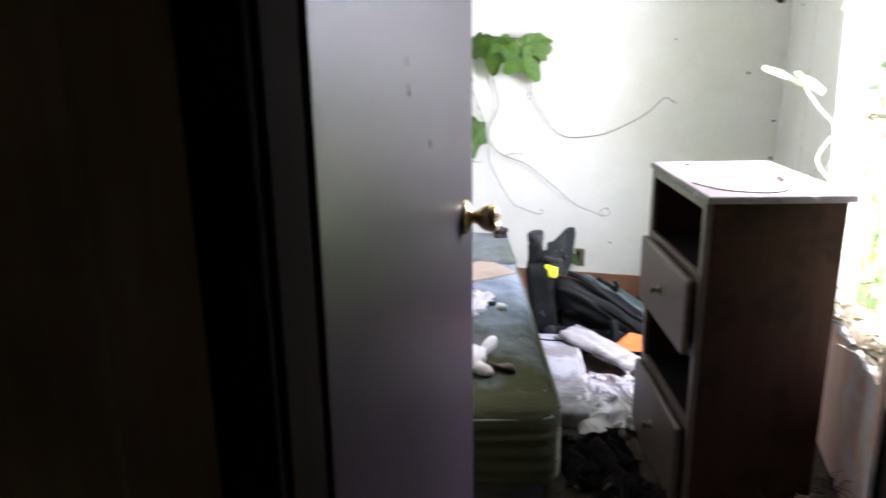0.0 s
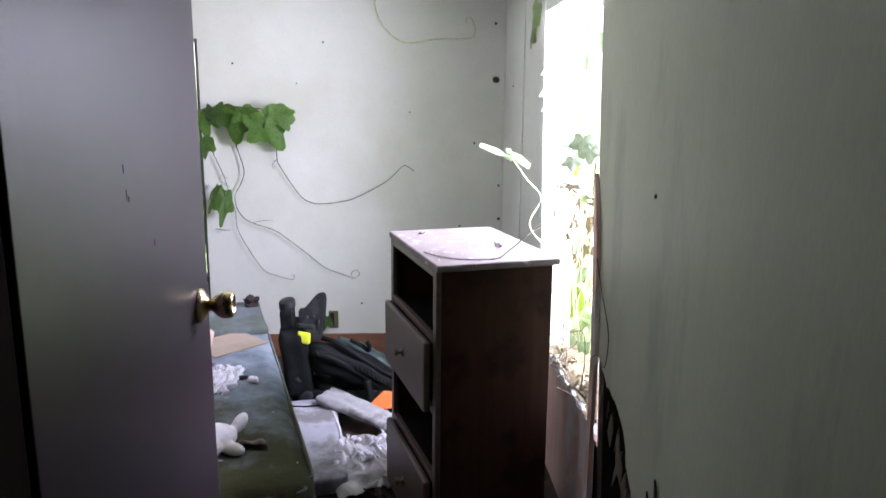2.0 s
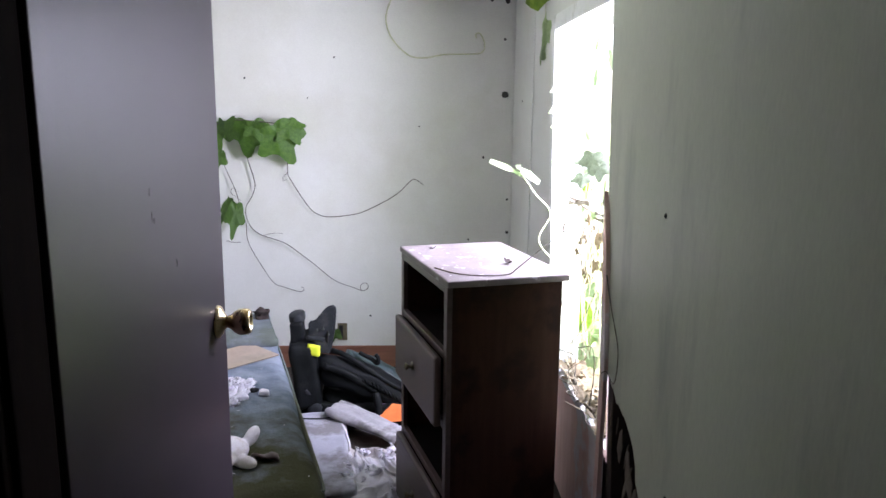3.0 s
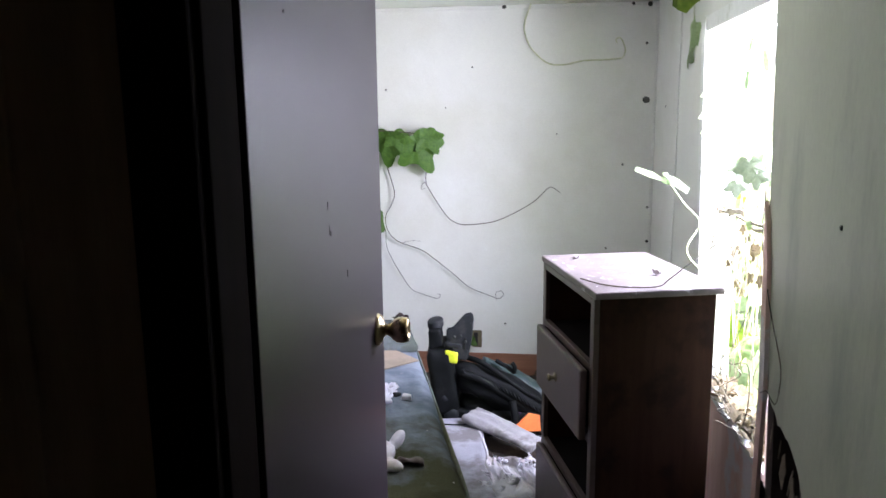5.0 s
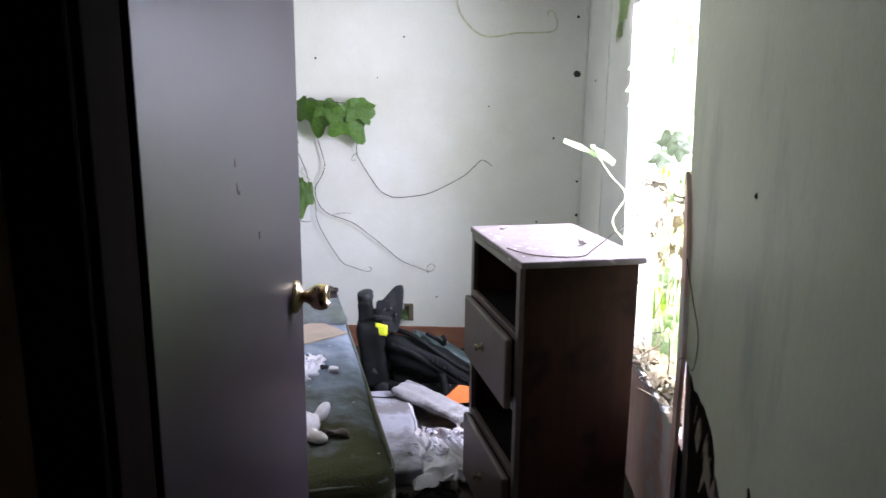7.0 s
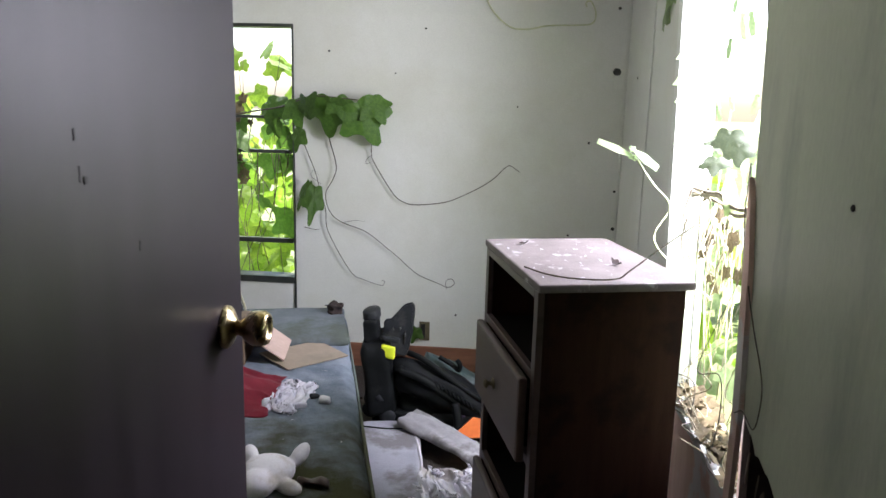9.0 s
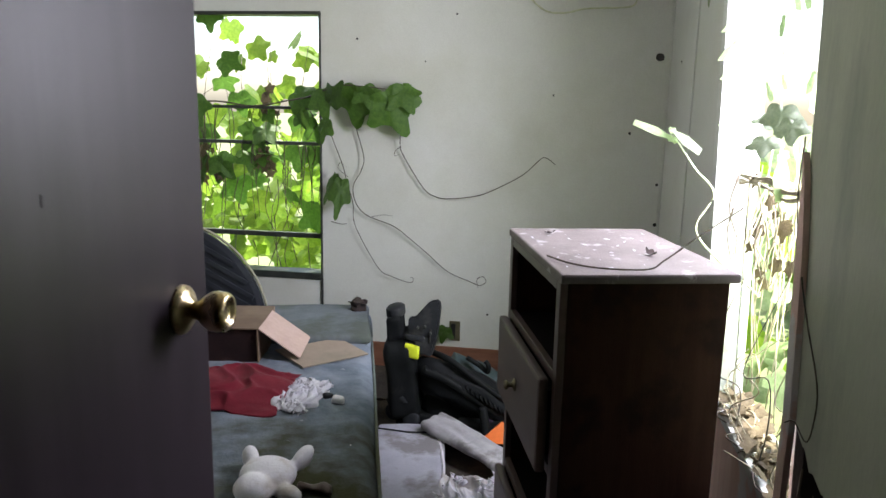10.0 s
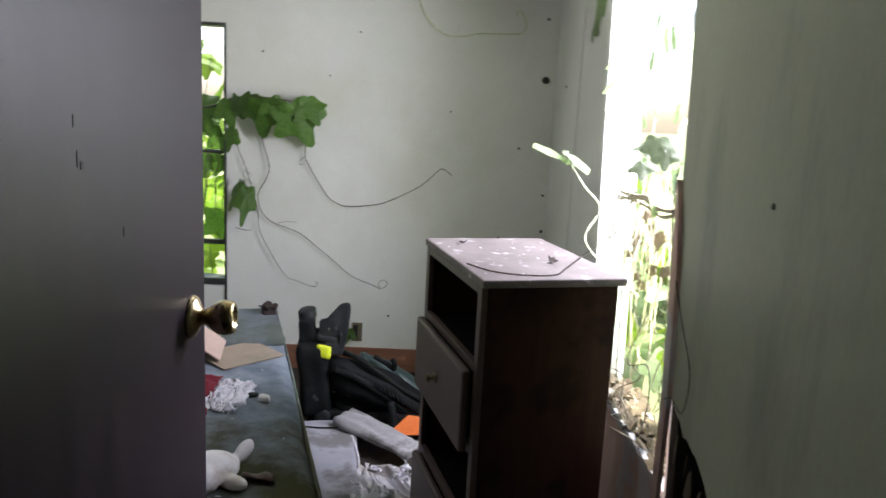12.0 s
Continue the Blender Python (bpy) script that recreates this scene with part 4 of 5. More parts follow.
# ---- vines ----
def leaf_mesh(name, seed, material, lobes=3, n=22):
    """A lobed leaf, one unit long: stalk at the origin, tip along +y, slightly cupped."""
    rng = random.Random(seed)
    bm = bmesh.new()
    c = bm.verts.new((0, 0.12, 0.0))
    rings = [[], []]
    for k in range(n):
        a = math.tau * k / n
        lob = 0.0
        for ang, size, wide in ((90, 0.90, 0.50), (22, 0.80, 0.46), (158, 0.80, 0.46), (-38, 0.56, 0.60), (218, 0.56, 0.60))[:lobes + 2]:
            dd = (math.degrees(a) - ang + 180) % 360 - 180
            lob += (size * math.exp(-(math.radians(dd) / wide) ** 2)) ** 5
        r = max(0.26 if lobes >= 0 else 0.12, (lob + (0.55 * (1 - 0.5 * math.exp(-(((math.degrees(a) + 270) % 360 - 180) / 42) ** 2))) ** 5 * (lobes >= 0)) ** 0.2) * (1 + rng.uniform(-0.03, 0.03))
        for ring, f in zip(rings, (0.5, 1.0)):
            x, y = r * f * math.cos(a), 0.12 + r * f * math.sin(a)
            z = -0.16 * (x * x) - 0.14 * max(0, y - 0.3) ** 2 + 0.03 * math.sin(a * 5 + seed) * f + rng.uniform(-0.012, 0.012)
            ring.append(bm.verts.new((x, y, z + (0.02 if f < 1 else 0))))
    for k in range(n):
        k2 = (k + 1) % n
        bm.faces.new((c, rings[0][k], rings[0][k2]))
        bm.faces.new((rings[0][k], rings[1][k], rings[1][k2], rings[0][k2]))
    smooth(bm)
    me = bpy.data.meshes.new(name)
    bm.to_mesh(me)
    bm.free()
    me.materials.append(material)
    return me


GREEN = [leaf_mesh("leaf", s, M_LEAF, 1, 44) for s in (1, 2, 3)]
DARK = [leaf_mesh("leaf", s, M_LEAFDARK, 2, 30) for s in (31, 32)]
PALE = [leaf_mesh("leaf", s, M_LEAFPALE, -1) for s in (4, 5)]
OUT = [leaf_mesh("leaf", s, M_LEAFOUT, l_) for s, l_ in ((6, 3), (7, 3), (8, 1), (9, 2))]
DEAD = [leaf_mesh("leaf", s, M_DEADLEAF, 3) for s in (11, 12)]
FLAKE = [leaf_mesh("leaf", s, M_LITTER, -1) for s in (17, 18, 19)]
SIDE = [leaf_mesh("leaf", s, M_LEAFPALE, l_) for s, l_ in ((14, 3), (15, 2), (16, 1))] + OUT[:1]


def leaf(parent, mesh, base, tip, face, size=1.0, label=""):
    """A leaf from its stalk end towards its tip, its upper side turned to face."""
    base, tip, face = Vector(base), Vector(tip), Vector(face)
    y = (tip - base).normalized()
    x = y.cross(face).normalized()
    z = x.cross(y)
    ln = (tip - base).length
    ob = new("leaf", mesh)
    ob.parent = parent
    ob.matrix_world = Matrix.Translation(base) @ Matrix((x, y, z)).transposed().to_4x4() @ Matrix.Diagonal((ln * size, ln, ln, 1))
    if label:
        ob["label"] = label
    return ob


def stem(parent, pts, r0, r1, m_=None, name="stem"):
    bm = bmesh.new()
    tube(bm, pts, r0 * 0.72, r1 * 0.8, 5, 7, wobble=0.15)
    return part(name, bm, m_ or M_STEM, parent, "", True)


WV = BACK - 0.03
vine = thing("climbing_vine", "green lobed vine growing in along the back wall with dry tendrils", "vine")
stem(vine, [(-1.3, BACK + 0.12, 1.30), (-1.15, BACK - 0.05, 1.33), (-1.0, BACK - 0.12, 1.375), (-0.86, BACK - 0.13, 1.372), (-0.74, BACK - 0.12, 1.36)], 0.006, 0.003, M_STEM)
stem(vine, [(-1.08, WV - 0.05, 1.30), (-1.083, WV, 1.184), (-1.012, WV, 0.999), (-0.985, WV, 0.90), (-0.956, WV, 0.80), (-0.942, WV, 0.68), (-0.823, WV, 0.472), (-0.75, WV, 0.43), (-0.658, WV, 0.403), (-0.64, WV, 0.425), (-0.655, WV, 0.43)], 0.0036, 0.0018)
stem(vine, [(-0.92, WV - 0.06, 1.25), (-0.936, WV, 1.173), (-0.899, WV, 1.031), (-0.915, WV, 0.96), (-0.954, WV, 0.884), (-0.94, WV, 0.80), (-0.881, WV, 0.739), (-0.747, WV, 0.691), (-0.66, WV, 0.63),
            (-0.569, WV, 0.558), (-0.465, WV, 0.472), (-0.36, WV, 0.43), (-0.302, WV, 0.41), (-0.27, WV, 0.43), (-0.285, WV, 0.455), (-0.315, WV, 0.44), (-0.31, WV, 0.40)], 0.0042, 0.0016)
stem(vine, [(-0.70, WV - 0.06, 1.20), (-0.715, WV, 1.10), (-0.70, WV, 1.05), (-0.60, WV, 0.894), (-0.54, WV, 0.85), (-0.484, WV, 0.84), (-0.38, WV, 0.85), (-0.283, WV, 0.875), (-0.115, WV, 0.965), (-0.03, WV, 1.045), (0.0, WV, 1.055), (0.045, WV, 1.025)], 0.0040, 0.0022)
stem(vine, [(-0.86, WV, 0.733), (-0.80, WV, 0.745), (-0.75, WV, 0.742)], 0.002, 0.001, None, "tendril")
stem(vine, [(-0.98, WV, 0.93), (-1.03, WV, 0.97), (-1.02, WV, 1.0), (-0.99, WV, 0.98)], 0.002, 0.001, None, "tendril")
stem(vine, [(-1.07, WV, 0.70), (-1.02, WV, 0.69), (-0.99, WV, 0.692)], 0.003, 0.002, None, "tendril")
stem(vine, [(-0.71, WV, 1.09), (-0.735, WV - 0.01, 1.07), (-0.74, WV - 0.01, 1.045), (-0.72, WV, 1.05)], 0.0028, 0.0014, None, "tendril")
YL = BACK - 0.13
leaf(vine, GREEN[0], (-0.755, YL, 1.325), (-0.672, YL + 0.05, 1.140), (0.1, -1, 0.35), 0.92)
leaf(vine, GREEN[1], (-0.70, YL + 0.02, 1.355), (-0.630, YL, 1.255), (0.3, -1, 0.5), 1.0)
leaf(vine, GREEN[1], (-0.90, YL, 1.345), (-0.925, YL + 0.04, 1.175), (-0.1, -1, 0.3), 1.0)
leaf(vine, GREEN[2], (-1.03, YL, 1.30), (-0.975, YL - 0.03, 1.395), (-0.2, -1, 0.4), 0.95)
leaf(vine, GREEN[0], (-0.87, YL, 1.36), (-0.83, YL - 0.03, 1.27), (0.0, -1, 0.6), 1.0)
leaf(vine, GREEN[2], (-0.79, YL + 0.02, 1.33), (-0.815, YL, 1.215), (-0.2, -1, 0.2), 0.8)
leaf(vine, GREEN[1], (-1.09, YL + 0.04, 1.34), (-1.065, YL, 1.215), (-0.2, -1, 0.2), 0.9)
leaf(vine, GREEN[2], (-0.985, WV - 0.1, 0.90), (-1.005, WV - 0.14, 0.735), (0.35, -1, 0.1), 0.45)
leaf(vine, GREEN[0], (-1.035, WV - 0.06, 0.93), (-1.09, WV - 0.08, 0.80), (-0.9, -0.7, 0.2), 0.7)
leaf(vine, GREEN[1], (-1.06, YL, 1.20), (-1.09, YL, 1.10), (-0.6, -1, 0.2), 0.8)

leaf(vine, GREEN[1], (-0.47, WV, 0.17), (-0.49, WV - 0.02, 0.10), (-0.3, -1, 0.5), 1.0)
stem(vine, [(-0.43, WV, 0.15), (-0.45, WV, 0.18), (-0.47, WV, 0.17)], 0.002, 0.002)
dry = thing("ceiling_vine", "thin pale dry vine hanging from the ceiling by the corner", "vine")
stem(dry, [(-0.13, WV, CEIL), (-0.165, WV, 1.927), (-0.13, WV, 1.82), (-0.04, WV, 1.735), (0.05, WV, 1.722), (0.153, WV, 1.741), (0.29, WV, 1.745), (0.36, WV, 1.755), (0.375, WV, 1.80), (0.35, WV, 1.855), (0.325, WV, 1.85), (0.33, WV, 1.83)], 0.0062, 0.004, M_STEMPALE)

side = thing("window_vine", "pale vine reaching in through the side window", "vine")
stem(side, [(0.62, 1.80, 0.80), (0.52, 1.93, 0.88), (0.465, 1.95, 0.96), (0.507, 1.95, 1.059), (0.45, 1.95, 1.13), (0.395, 1.95, 1.205)], 0.005, 0.003, M_STEMPALE)
leaf(side, PALE[0], (0.395, 1.95, 1.205), (0.267, 1.96, 1.266), (-0.2, -1, 0.75), 0.62)
leaf(side, PALE[1], (0.365, 1.94, 1.245), (0.466, 1.93, 1.178), (0.2, -1, 0.75), 0.75)
stem(side, [(0.56, 2.35, 2.0), (0.535, 2.36, 1.90), (0.535, 2.37, 1.82)], 0.003, 0.002, M_STEMPALE)
for b0, t0 in (((0.53, 2.33, 2.00), (0.48, 2.36, 1.86)), ((0.525, 2.42, 2.01), (0.48, 2.50, 1.89)), ((0.53, 2.28, 2.02), (0.44, 2.24, 1.93))):
    leaf(side, OUT[0], b0, t0, (-0.3, -1, 0.3), 1.1)
leaf(side, SIDE[0], (0.535, 2.33, 1.80), (0.53, 2.40, 1.70), (-1, -0.3, 0), 0.7)
leaf(side, SIDE[1], (0.535, 2.40, 1.72), (0.53, 2.47, 1.64), (-1, -0.3, 0.2), 0.5)

twig = thing("dry_twig", "thin dark dry vine twig lying over the chest top", "twig")
stem(twig, [(0.045, 1.44, 0.956), (0.10, 1.37, 0.955), (0.17, 1.335, 0.955), (0.262, 1.335, 0.958), (0.30, 1.352, 0.978), (0.38, 1.396, 1.03), (0.474, 1.447, 1.086)], 0.0034, 0.0022)
cord = thing("hanging_tendril", "thin dry tendril hanging down the side wall", "tendril")
stem(cord, [(0.54, 1.30, 1.25), (0.537, 1.292, 1.112), (0.538, 1.22, 0.98), (0.538, 1.16, 0.905), (0.538, 1.075, 0.815), (0.537, 1.066, 0.75), (0.536, 1.09, 0.70), (0.535, 1.16, 0.71), (0.53, 1.20, 0.69)], 0.0026, 0.0016)

# bits on the chest top
for x, y, s, m_, nm in ((0.045, 1.775, 0.013, M_BIT, "dead_leaf"), (0.288, 1.53, 0.015, M_BIT, "dead_leaf"), (0.22, 1.60, 0.011, M_CARD, "plaster_chip"), (0.20, 1.72, 0.016, M_WHITE, "plaster_chip"),
                        (0.10, 1.70, 0.012, M_WHITE, "plaster_chip"), (0.29, 1.72, 0.012, M_WHITE, "plaster_chip"), (0.14, 1.62, 0.014, M_WHITE, "plaster_chip"), (0.35, 1.60, 0.012, M_WHITE, "plaster_chip")):
    bm = bmesh.new()
    bm.from_mesh(leaf_mesh("scrap", int(x * 900), m_, 2 if nm == "dead_leaf" else -1))
    k_ = 2.0 if nm == "dead_leaf" else 1.3
    for v in bm.verts:
        v.co = Vector((v.co.x, (v.co.y - 0.4) * 0.8, 0.05 + (0.8 * v.co.x ** 2 + 0.4 * (v.co.y - 0.4) ** 2 if nm == "dead_leaf" else 0.02))) * s * k_
    ob = tagged(mesh_object(nm, bm, m_, True), "small curled dead leaf on the chest" if nm == "dead_leaf" else "pale plaster chip on the chest", "debris", group="debris on the chest")
    ob.matrix_world = pose(x, y, 0.9515, 3, -4, x * 400)
bm = rounded(0.06, 0.045, 0.045, 0.012, 5)
sag(bm, 0.025, 60, 3)
ob = tagged(mesh_object("dead_leaf", bm, M_BIT, True), "dark curled dead leaf on the cushion", "debris")
ob.matrix_world = pose(-0.77, 2.745, 0.409, 0, 0, 20)

# torn board splinters at the hole
rng = random.Random(12)
spl = thing("torn_panel_splinters", "ragged splinters of torn wallboard at the wall's foot", "splinters")
for k in range(13):
    y = rng.uniform(0.80, 1.10)
    z = 0.42 + 0.22 * max(0.0, (y - 0.80) / 0.30) ** 0.6 + rng.uniform(-0.03, 0.03)
    ln = rng.uniform(0.05, 0.14)
    bm = bmesh.new()
    plate(bm, [(0, 0), (0.008, -0.012), (0.010 + rng.uniform(0, 0.010), -ln * 0.6), (0.003, -ln), (-0.008, -ln * 0.5)], "x", 0, 0.003)
    s_ = part("splinter", bm, M_TORN, spl)
    s_.matrix_world = pose(RIGHT - 0.004 - rng.uniform(0, 0.012), y, z, rng.uniform(-22, 22), rng.uniform(0, 14), rng.uniform(-25, 25))
for y, z, ln in ((0.652, 0.585, 0.15), (0.697, 0.53, 0.12)):
    bm = bmesh.new()
    plate(bm, [(-0.006, -ln), (0.010, -ln), (0.006, -0.03), (0.010, 0.012), (0.0, 0.0), (-0.007, -0.03)], "x", 0, 0.004)
    s_ = part("splinter", bm, M_BIT, spl, "dark upright splinter")
    s_.matrix_world = pose(RIGHT - 0.008, y, z)


# ---- litter on the floor ----
def scatter(name, meshes, count, area, label, seed, size, lift=0.01, flat=35):
    """Many small bits joined in one mesh."""
    rng = random.Random(seed)
    bm = bmesh.new()
    for _ in range(count):
        x, y, z0 = area(rng)
        s = rng.uniform(*size)
        m = pose(x, y, z0 + rng.uniform(0, lift), rng.uniform(-flat, flat), rng.uniform(-flat, flat), rng.uniform(0, 360)) @ Matrix.Scale(s, 4)
        k = len(bm.verts)
        bm.from_mesh(rng.choice(meshes))
        bm.verts.ensure_lookup_table()
        bmesh.ops.transform(bm, matrix=m, verts=bm.verts[k:])
    ob = mesh_object(name, bm, meshes[0].materials[0], True)
    return tagged(ob, label, "litter", kind="stuff")


scatter("leaf_litter", FLAKE, 420, lambda r: (r.uniform(-0.3, 0.52), r.uniform(0.1, 1.75), FLOOR), "brown dead leaf litter on the floor", 5, (0.03, 0.09), 0.05, 60)
scatter("leaf_litter", FLAKE, 160, lambda r: (r.uniform(-0.7, 0.3), r.uniform(2.4, 3.3), FLOOR), "brown dead leaf litter on the floor", 6, (0.03, 0.07), 0.03, 60)
scatter("sill_litter", DEAD, 130, lambda r: (r.uniform(0.57, 0.66), r.uniform(1.26, 2.0), WZ0 + 0.01), "dead leaves caught on the window sill", 7, (0.02, 0.05), 0.02, 50)
for k in range(34):
    r = random.Random(100 + k)
    x, y, a_ = r.uniform(-0.25, 0.3), r.uniform(0.5, 1.5), r.uniform(0, 6.3)
    ln = r.uniform(0.1, 0.3)
    bm = bmesh.new()
    tube(bm, [(x, y, FLOOR + 0.01), (x + ln * 0.5 * math.cos(a_), y + ln * 0.5 * math.sin(a_), FLOOR + 0.03 + r.uniform(0, 0.04)), (x + ln * math.cos(a_ + 0.4), y + ln * math.sin(a_ + 0.4), FLOOR + 0.012)], 0.004, 0.002, 5)
    lay("twig", bm, M_STEM, "dry twig lying in the floor litter", "twig", Matrix.Identity(4))
for k, (x, y) in enumerate(((-0.19, 1.52), (-0.07, 1.27))):
    lay("dark_rag", crumpled(0.25, 0.28, 0.08, 51 + k, fold=6, edge=0.03), M_RAG, "dark dirty rag heaped on the floor", "rag", pose(x, y, FLOOR + 0.002, 0, 0, 15 + 50 * k))

b = bmesh.new()
tube(b, [(0.05, 1.22, FLOOR + 0.01), (0.09, 1.20, 0.05), (0.15, 1.19, 0.085), (0.20, 1.18, 0.05), (0.25, 1.17, FLOOR + 0.01)], 0.004, n=6)
lay("loose_wire", b, M_STEM, "bent wire standing in an arch on the floor", "wire", Matrix.Identity(4))

def dry_grass(name, label, count, area, seed, length):
    """Loose dry stalks heaped on the floor, joined in one mesh."""
    r = random.Random(seed)
    bm = bmesh.new()
    for _ in range(count):
        x, y, z = area(r)
        a_, ln = r.uniform(0, math.tau), r.uniform(*length)
        ux, uy = math.cos(a_) * ln, math.sin(a_) * ln
        tube(bm, [(x, y, z), (x + ux * 0.5 + r.uniform(-0.02, 0.02), y + uy * 0.5, z + r.uniform(0.005, 0.05)), (x + ux, y + uy + r.uniform(-0.02, 0.02), z + r.uniform(-0.01, 0.03))], 0.0022, 0.0012, 4, 4)
    tagged(mesh_object(name, bm, M_HAY, True), label, "litter", kind="stuff")


dry_grass("dry_grass", "heap of dry brown grass beside the chest", 170, lambda r: (r.gauss(-0.03, 0.07), r.gauss(1.10, 0.06), FLOOR + 0.012 + 0.05 * r.random()), 71, (0.05, 0.14))
dry_grass("dry_grass", "dry grass along the foot of the torn wall", 200, lambda r: (min(0.53, r.gauss(0.47, 0.05)), r.uniform(0.75, 1.55), FLOOR + 0.012 + 0.09 * r.random()), 72, (0.04, 0.12))
b = bmesh.new()
tube(b, [(0.25, 1.17, 0.02), (0.27, 1.18, 0.05), (0.30, 1.19, 0.06), (0.335, 1.20, 0.055)], 0.003, n=6)
lay("loose_wire", b, M_STEM, "short bent wire lying against the chest", "wire", Matrix.Identity(4))

CHIP = [leaf_mesh("leaf", s, M_SHIRT, -1) for s in (23, 24)]


def on_bed(r):
    p = BED @ Vector((-r.uniform(0.03, 0.9), r.uniform(0.05, 1.3), 0))
    return (p.x, p.y, MT + 0.006)


scatter("mattress_specks", CHIP, 45, on_bed, "pale flecks of plaster on the mattress", 61, (0.006, 0.018), 0.004, 15)
scatter("plaster_specks", CHIP, 30, lambda r: tuple((ch.matrix_world @ Vector((r.uniform(0.03, 0.5), -r.uniform(0.02, 0.38), H + 0.024)))), "pale flecks of plaster on the chest top", 62, (0.005, 0.014), 0.001, 10)

# ---- outside ----
bm = bmesh.new()
bm_box(bm, -120, 120, -120, 120, -0.75, -0.70)
structure("ground", bm, M_GRASS, "overgrown grassy yard", "ground")


def hedge(name, label, count, area, seed, size, m_meshes):
    rng = random.Random(seed)
    bm = bmesh.new()
    base = []
    for me in m_meshes:
        co = [v.co.copy() for v in me.vertices]
        base.append((co, [tuple(p.vertices) for p in me.polygons]))
    verts, faces = [], []
    for _ in range(count):
        p, s = area(rng), rng.uniform(*size)
        m = pose(*p, rng.uniform(10, 130), rng.uniform(-50, 50), rng.uniform(0, 360)) @ Matrix.Scale(s, 4)
        co, fs = base[rng.randrange(len(base))]
        k = len(verts)
        verts += [m @ c for c in co]
        faces += [tuple(i + k for i in f) for f in fs]
    bm.free()
    me = bpy.data.meshes.new(name)
    me.from_pydata(verts, [], faces)
    me.materials.append(m_meshes[0].materials[0])
    return tagged(new(name, me), label, "foliage", kind="stuff")


def curtain(name, label, count, seed, place, size, facing, meshes, droop=0.6):
    """A vine hung before a window: leaves as parts, with a few stems."""
    rng = random.Random(seed)
    v = thing(name, label, "vine")
    for _ in range(count):
        p = Vector(place(rng))
        s = rng.uniform(*size)
        dirn = Vector((rng.uniform(-1, 1), rng.uniform(-0.7, 0.7), rng.uniform(-1.3, 0.3) * droop - 0.25)).normalized()
        f = Vector(facing) + Vector((rng.uniform(-0.9, 0.9), rng.uniform(-0.9, 0.9), rng.uniform(-0.2, 1.1)))
        leaf(v, rng.choice(meshes), p, p + dirn * s, f, rng.uniform(0.8, 1.25))
    return v


def back_zone(r):
    # dense below, thin towards the top
    while True:
        z = r.uniform(0.35, 1.75)
        if r.random() < (1.0 if z < 1.40 else 0.30):
            return (r.uniform(-2.25, -1.08), BACK + r.uniform(0.16, 0.60), z)


def shade_zone(r):
    # leaves on this side of the bars, thickest at the middle bars
    return (-1.16 - 0.72 * r.random() ** 1.4, BACK + r.uniform(0.02, 0.13), max(0.72, min(1.45, r.gauss(1.10, 0.17))))


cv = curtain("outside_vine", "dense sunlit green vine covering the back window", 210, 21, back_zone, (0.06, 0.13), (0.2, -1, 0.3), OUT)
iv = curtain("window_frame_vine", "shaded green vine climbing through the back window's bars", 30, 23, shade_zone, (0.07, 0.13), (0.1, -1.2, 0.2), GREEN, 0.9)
rng = random.Random(4)
for k in range(14):
    x = rng.uniform(-2.1, -1.15)
    pts = [(x, BACK + rng.uniform(0.12, 0.3), 0.2)]
    for i in range(5):
        pts.append((pts[-1][0] + rng.uniform(-0.12, 0.12), BACK + rng.uniform(0.12, 0.35), 0.2 + (i + 1) * rng.uniform(0.2, 0.3)))
    stem(cv, pts, 0.004, 0.002)
stem(iv, [(-1.95, BACK - 0.01, 1.27), (-1.7, BACK + 0.03, 1.29), (-1.5, BACK + 0.02, 1.27), (-1.3, BACK + 0.0, 1.30), (-1.12, BACK - 0.03, 1.33)], 0.006, 0.005)
for k in range(38):           # dead runners hanging from the bars
    x, z = rng.uniform(-1.84, -1.16), rng.choice((1.26, 1.08, 1.08, 0.9))
    ln = rng.uniform(0.12, 0.42)
    y = BACK + rng.uniform(0.02, 0.09)
    stem(iv, [(x, y, z), (x + rng.uniform(-0.03, 0.03), y, z - ln * 0.5), (x + rng.uniform(-0.04, 0.04), y, z - ln)], 0.0036, 0.002, M_STEM, "runner")
for b0, t0 in (((-1.86, BACK - 0.02, 1.30), (-1.99, BACK - 0.05, 1.20)), ((-1.80, BACK - 0.02, 1.29), (-1.74, BACK - 0.05, 1.13)), ((-1.90, BACK - 0.02, 1.10), (-1.98, BACK - 0.04, 1.0)), ((-1.72, BACK + 0.03, 1.74), (-1.70, BACK, 1.60)),
               ((-1.66, BACK + 0.05, 1.50), (-1.52, BACK + 0.03, 1.44)), ((-1.27, BACK + 0.04, 1.33), (-1.13, BACK - 0.02, 1.25))):
    leaf(iv, GREEN[0], b0, Vector(b0).lerp(Vector(t0), 0.8), (0.1, -1, 0.3), 0.85)
for x0, z0, n_ in ((-1.76, 0.98, 14), (-1.47, 0.98, 13), (-1.42, 1.29, 6)):
    for k in range(n_):
        x, z = x0 + rng.uniform(-0.06, 0.06), z0 + rng.uniform(-0.08, 0.08)
        leaf(iv, DEAD[k % 2], (x, BACK + 0.05, z), (x + rng.uniform(-0.04, 0.04), BACK + 0.05, z - rng.uniform(0.03, 0.06)), (rng.uniform(-0.5, 0.5), -1, 0.1), 0.6)


def side_zone(r):
    z = 0.40 + 0.80 * r.random() ** 1.5
    return (RIGHT + r.uniform(0.16, 0.55), r.uniform(1.5, 3.4), z)


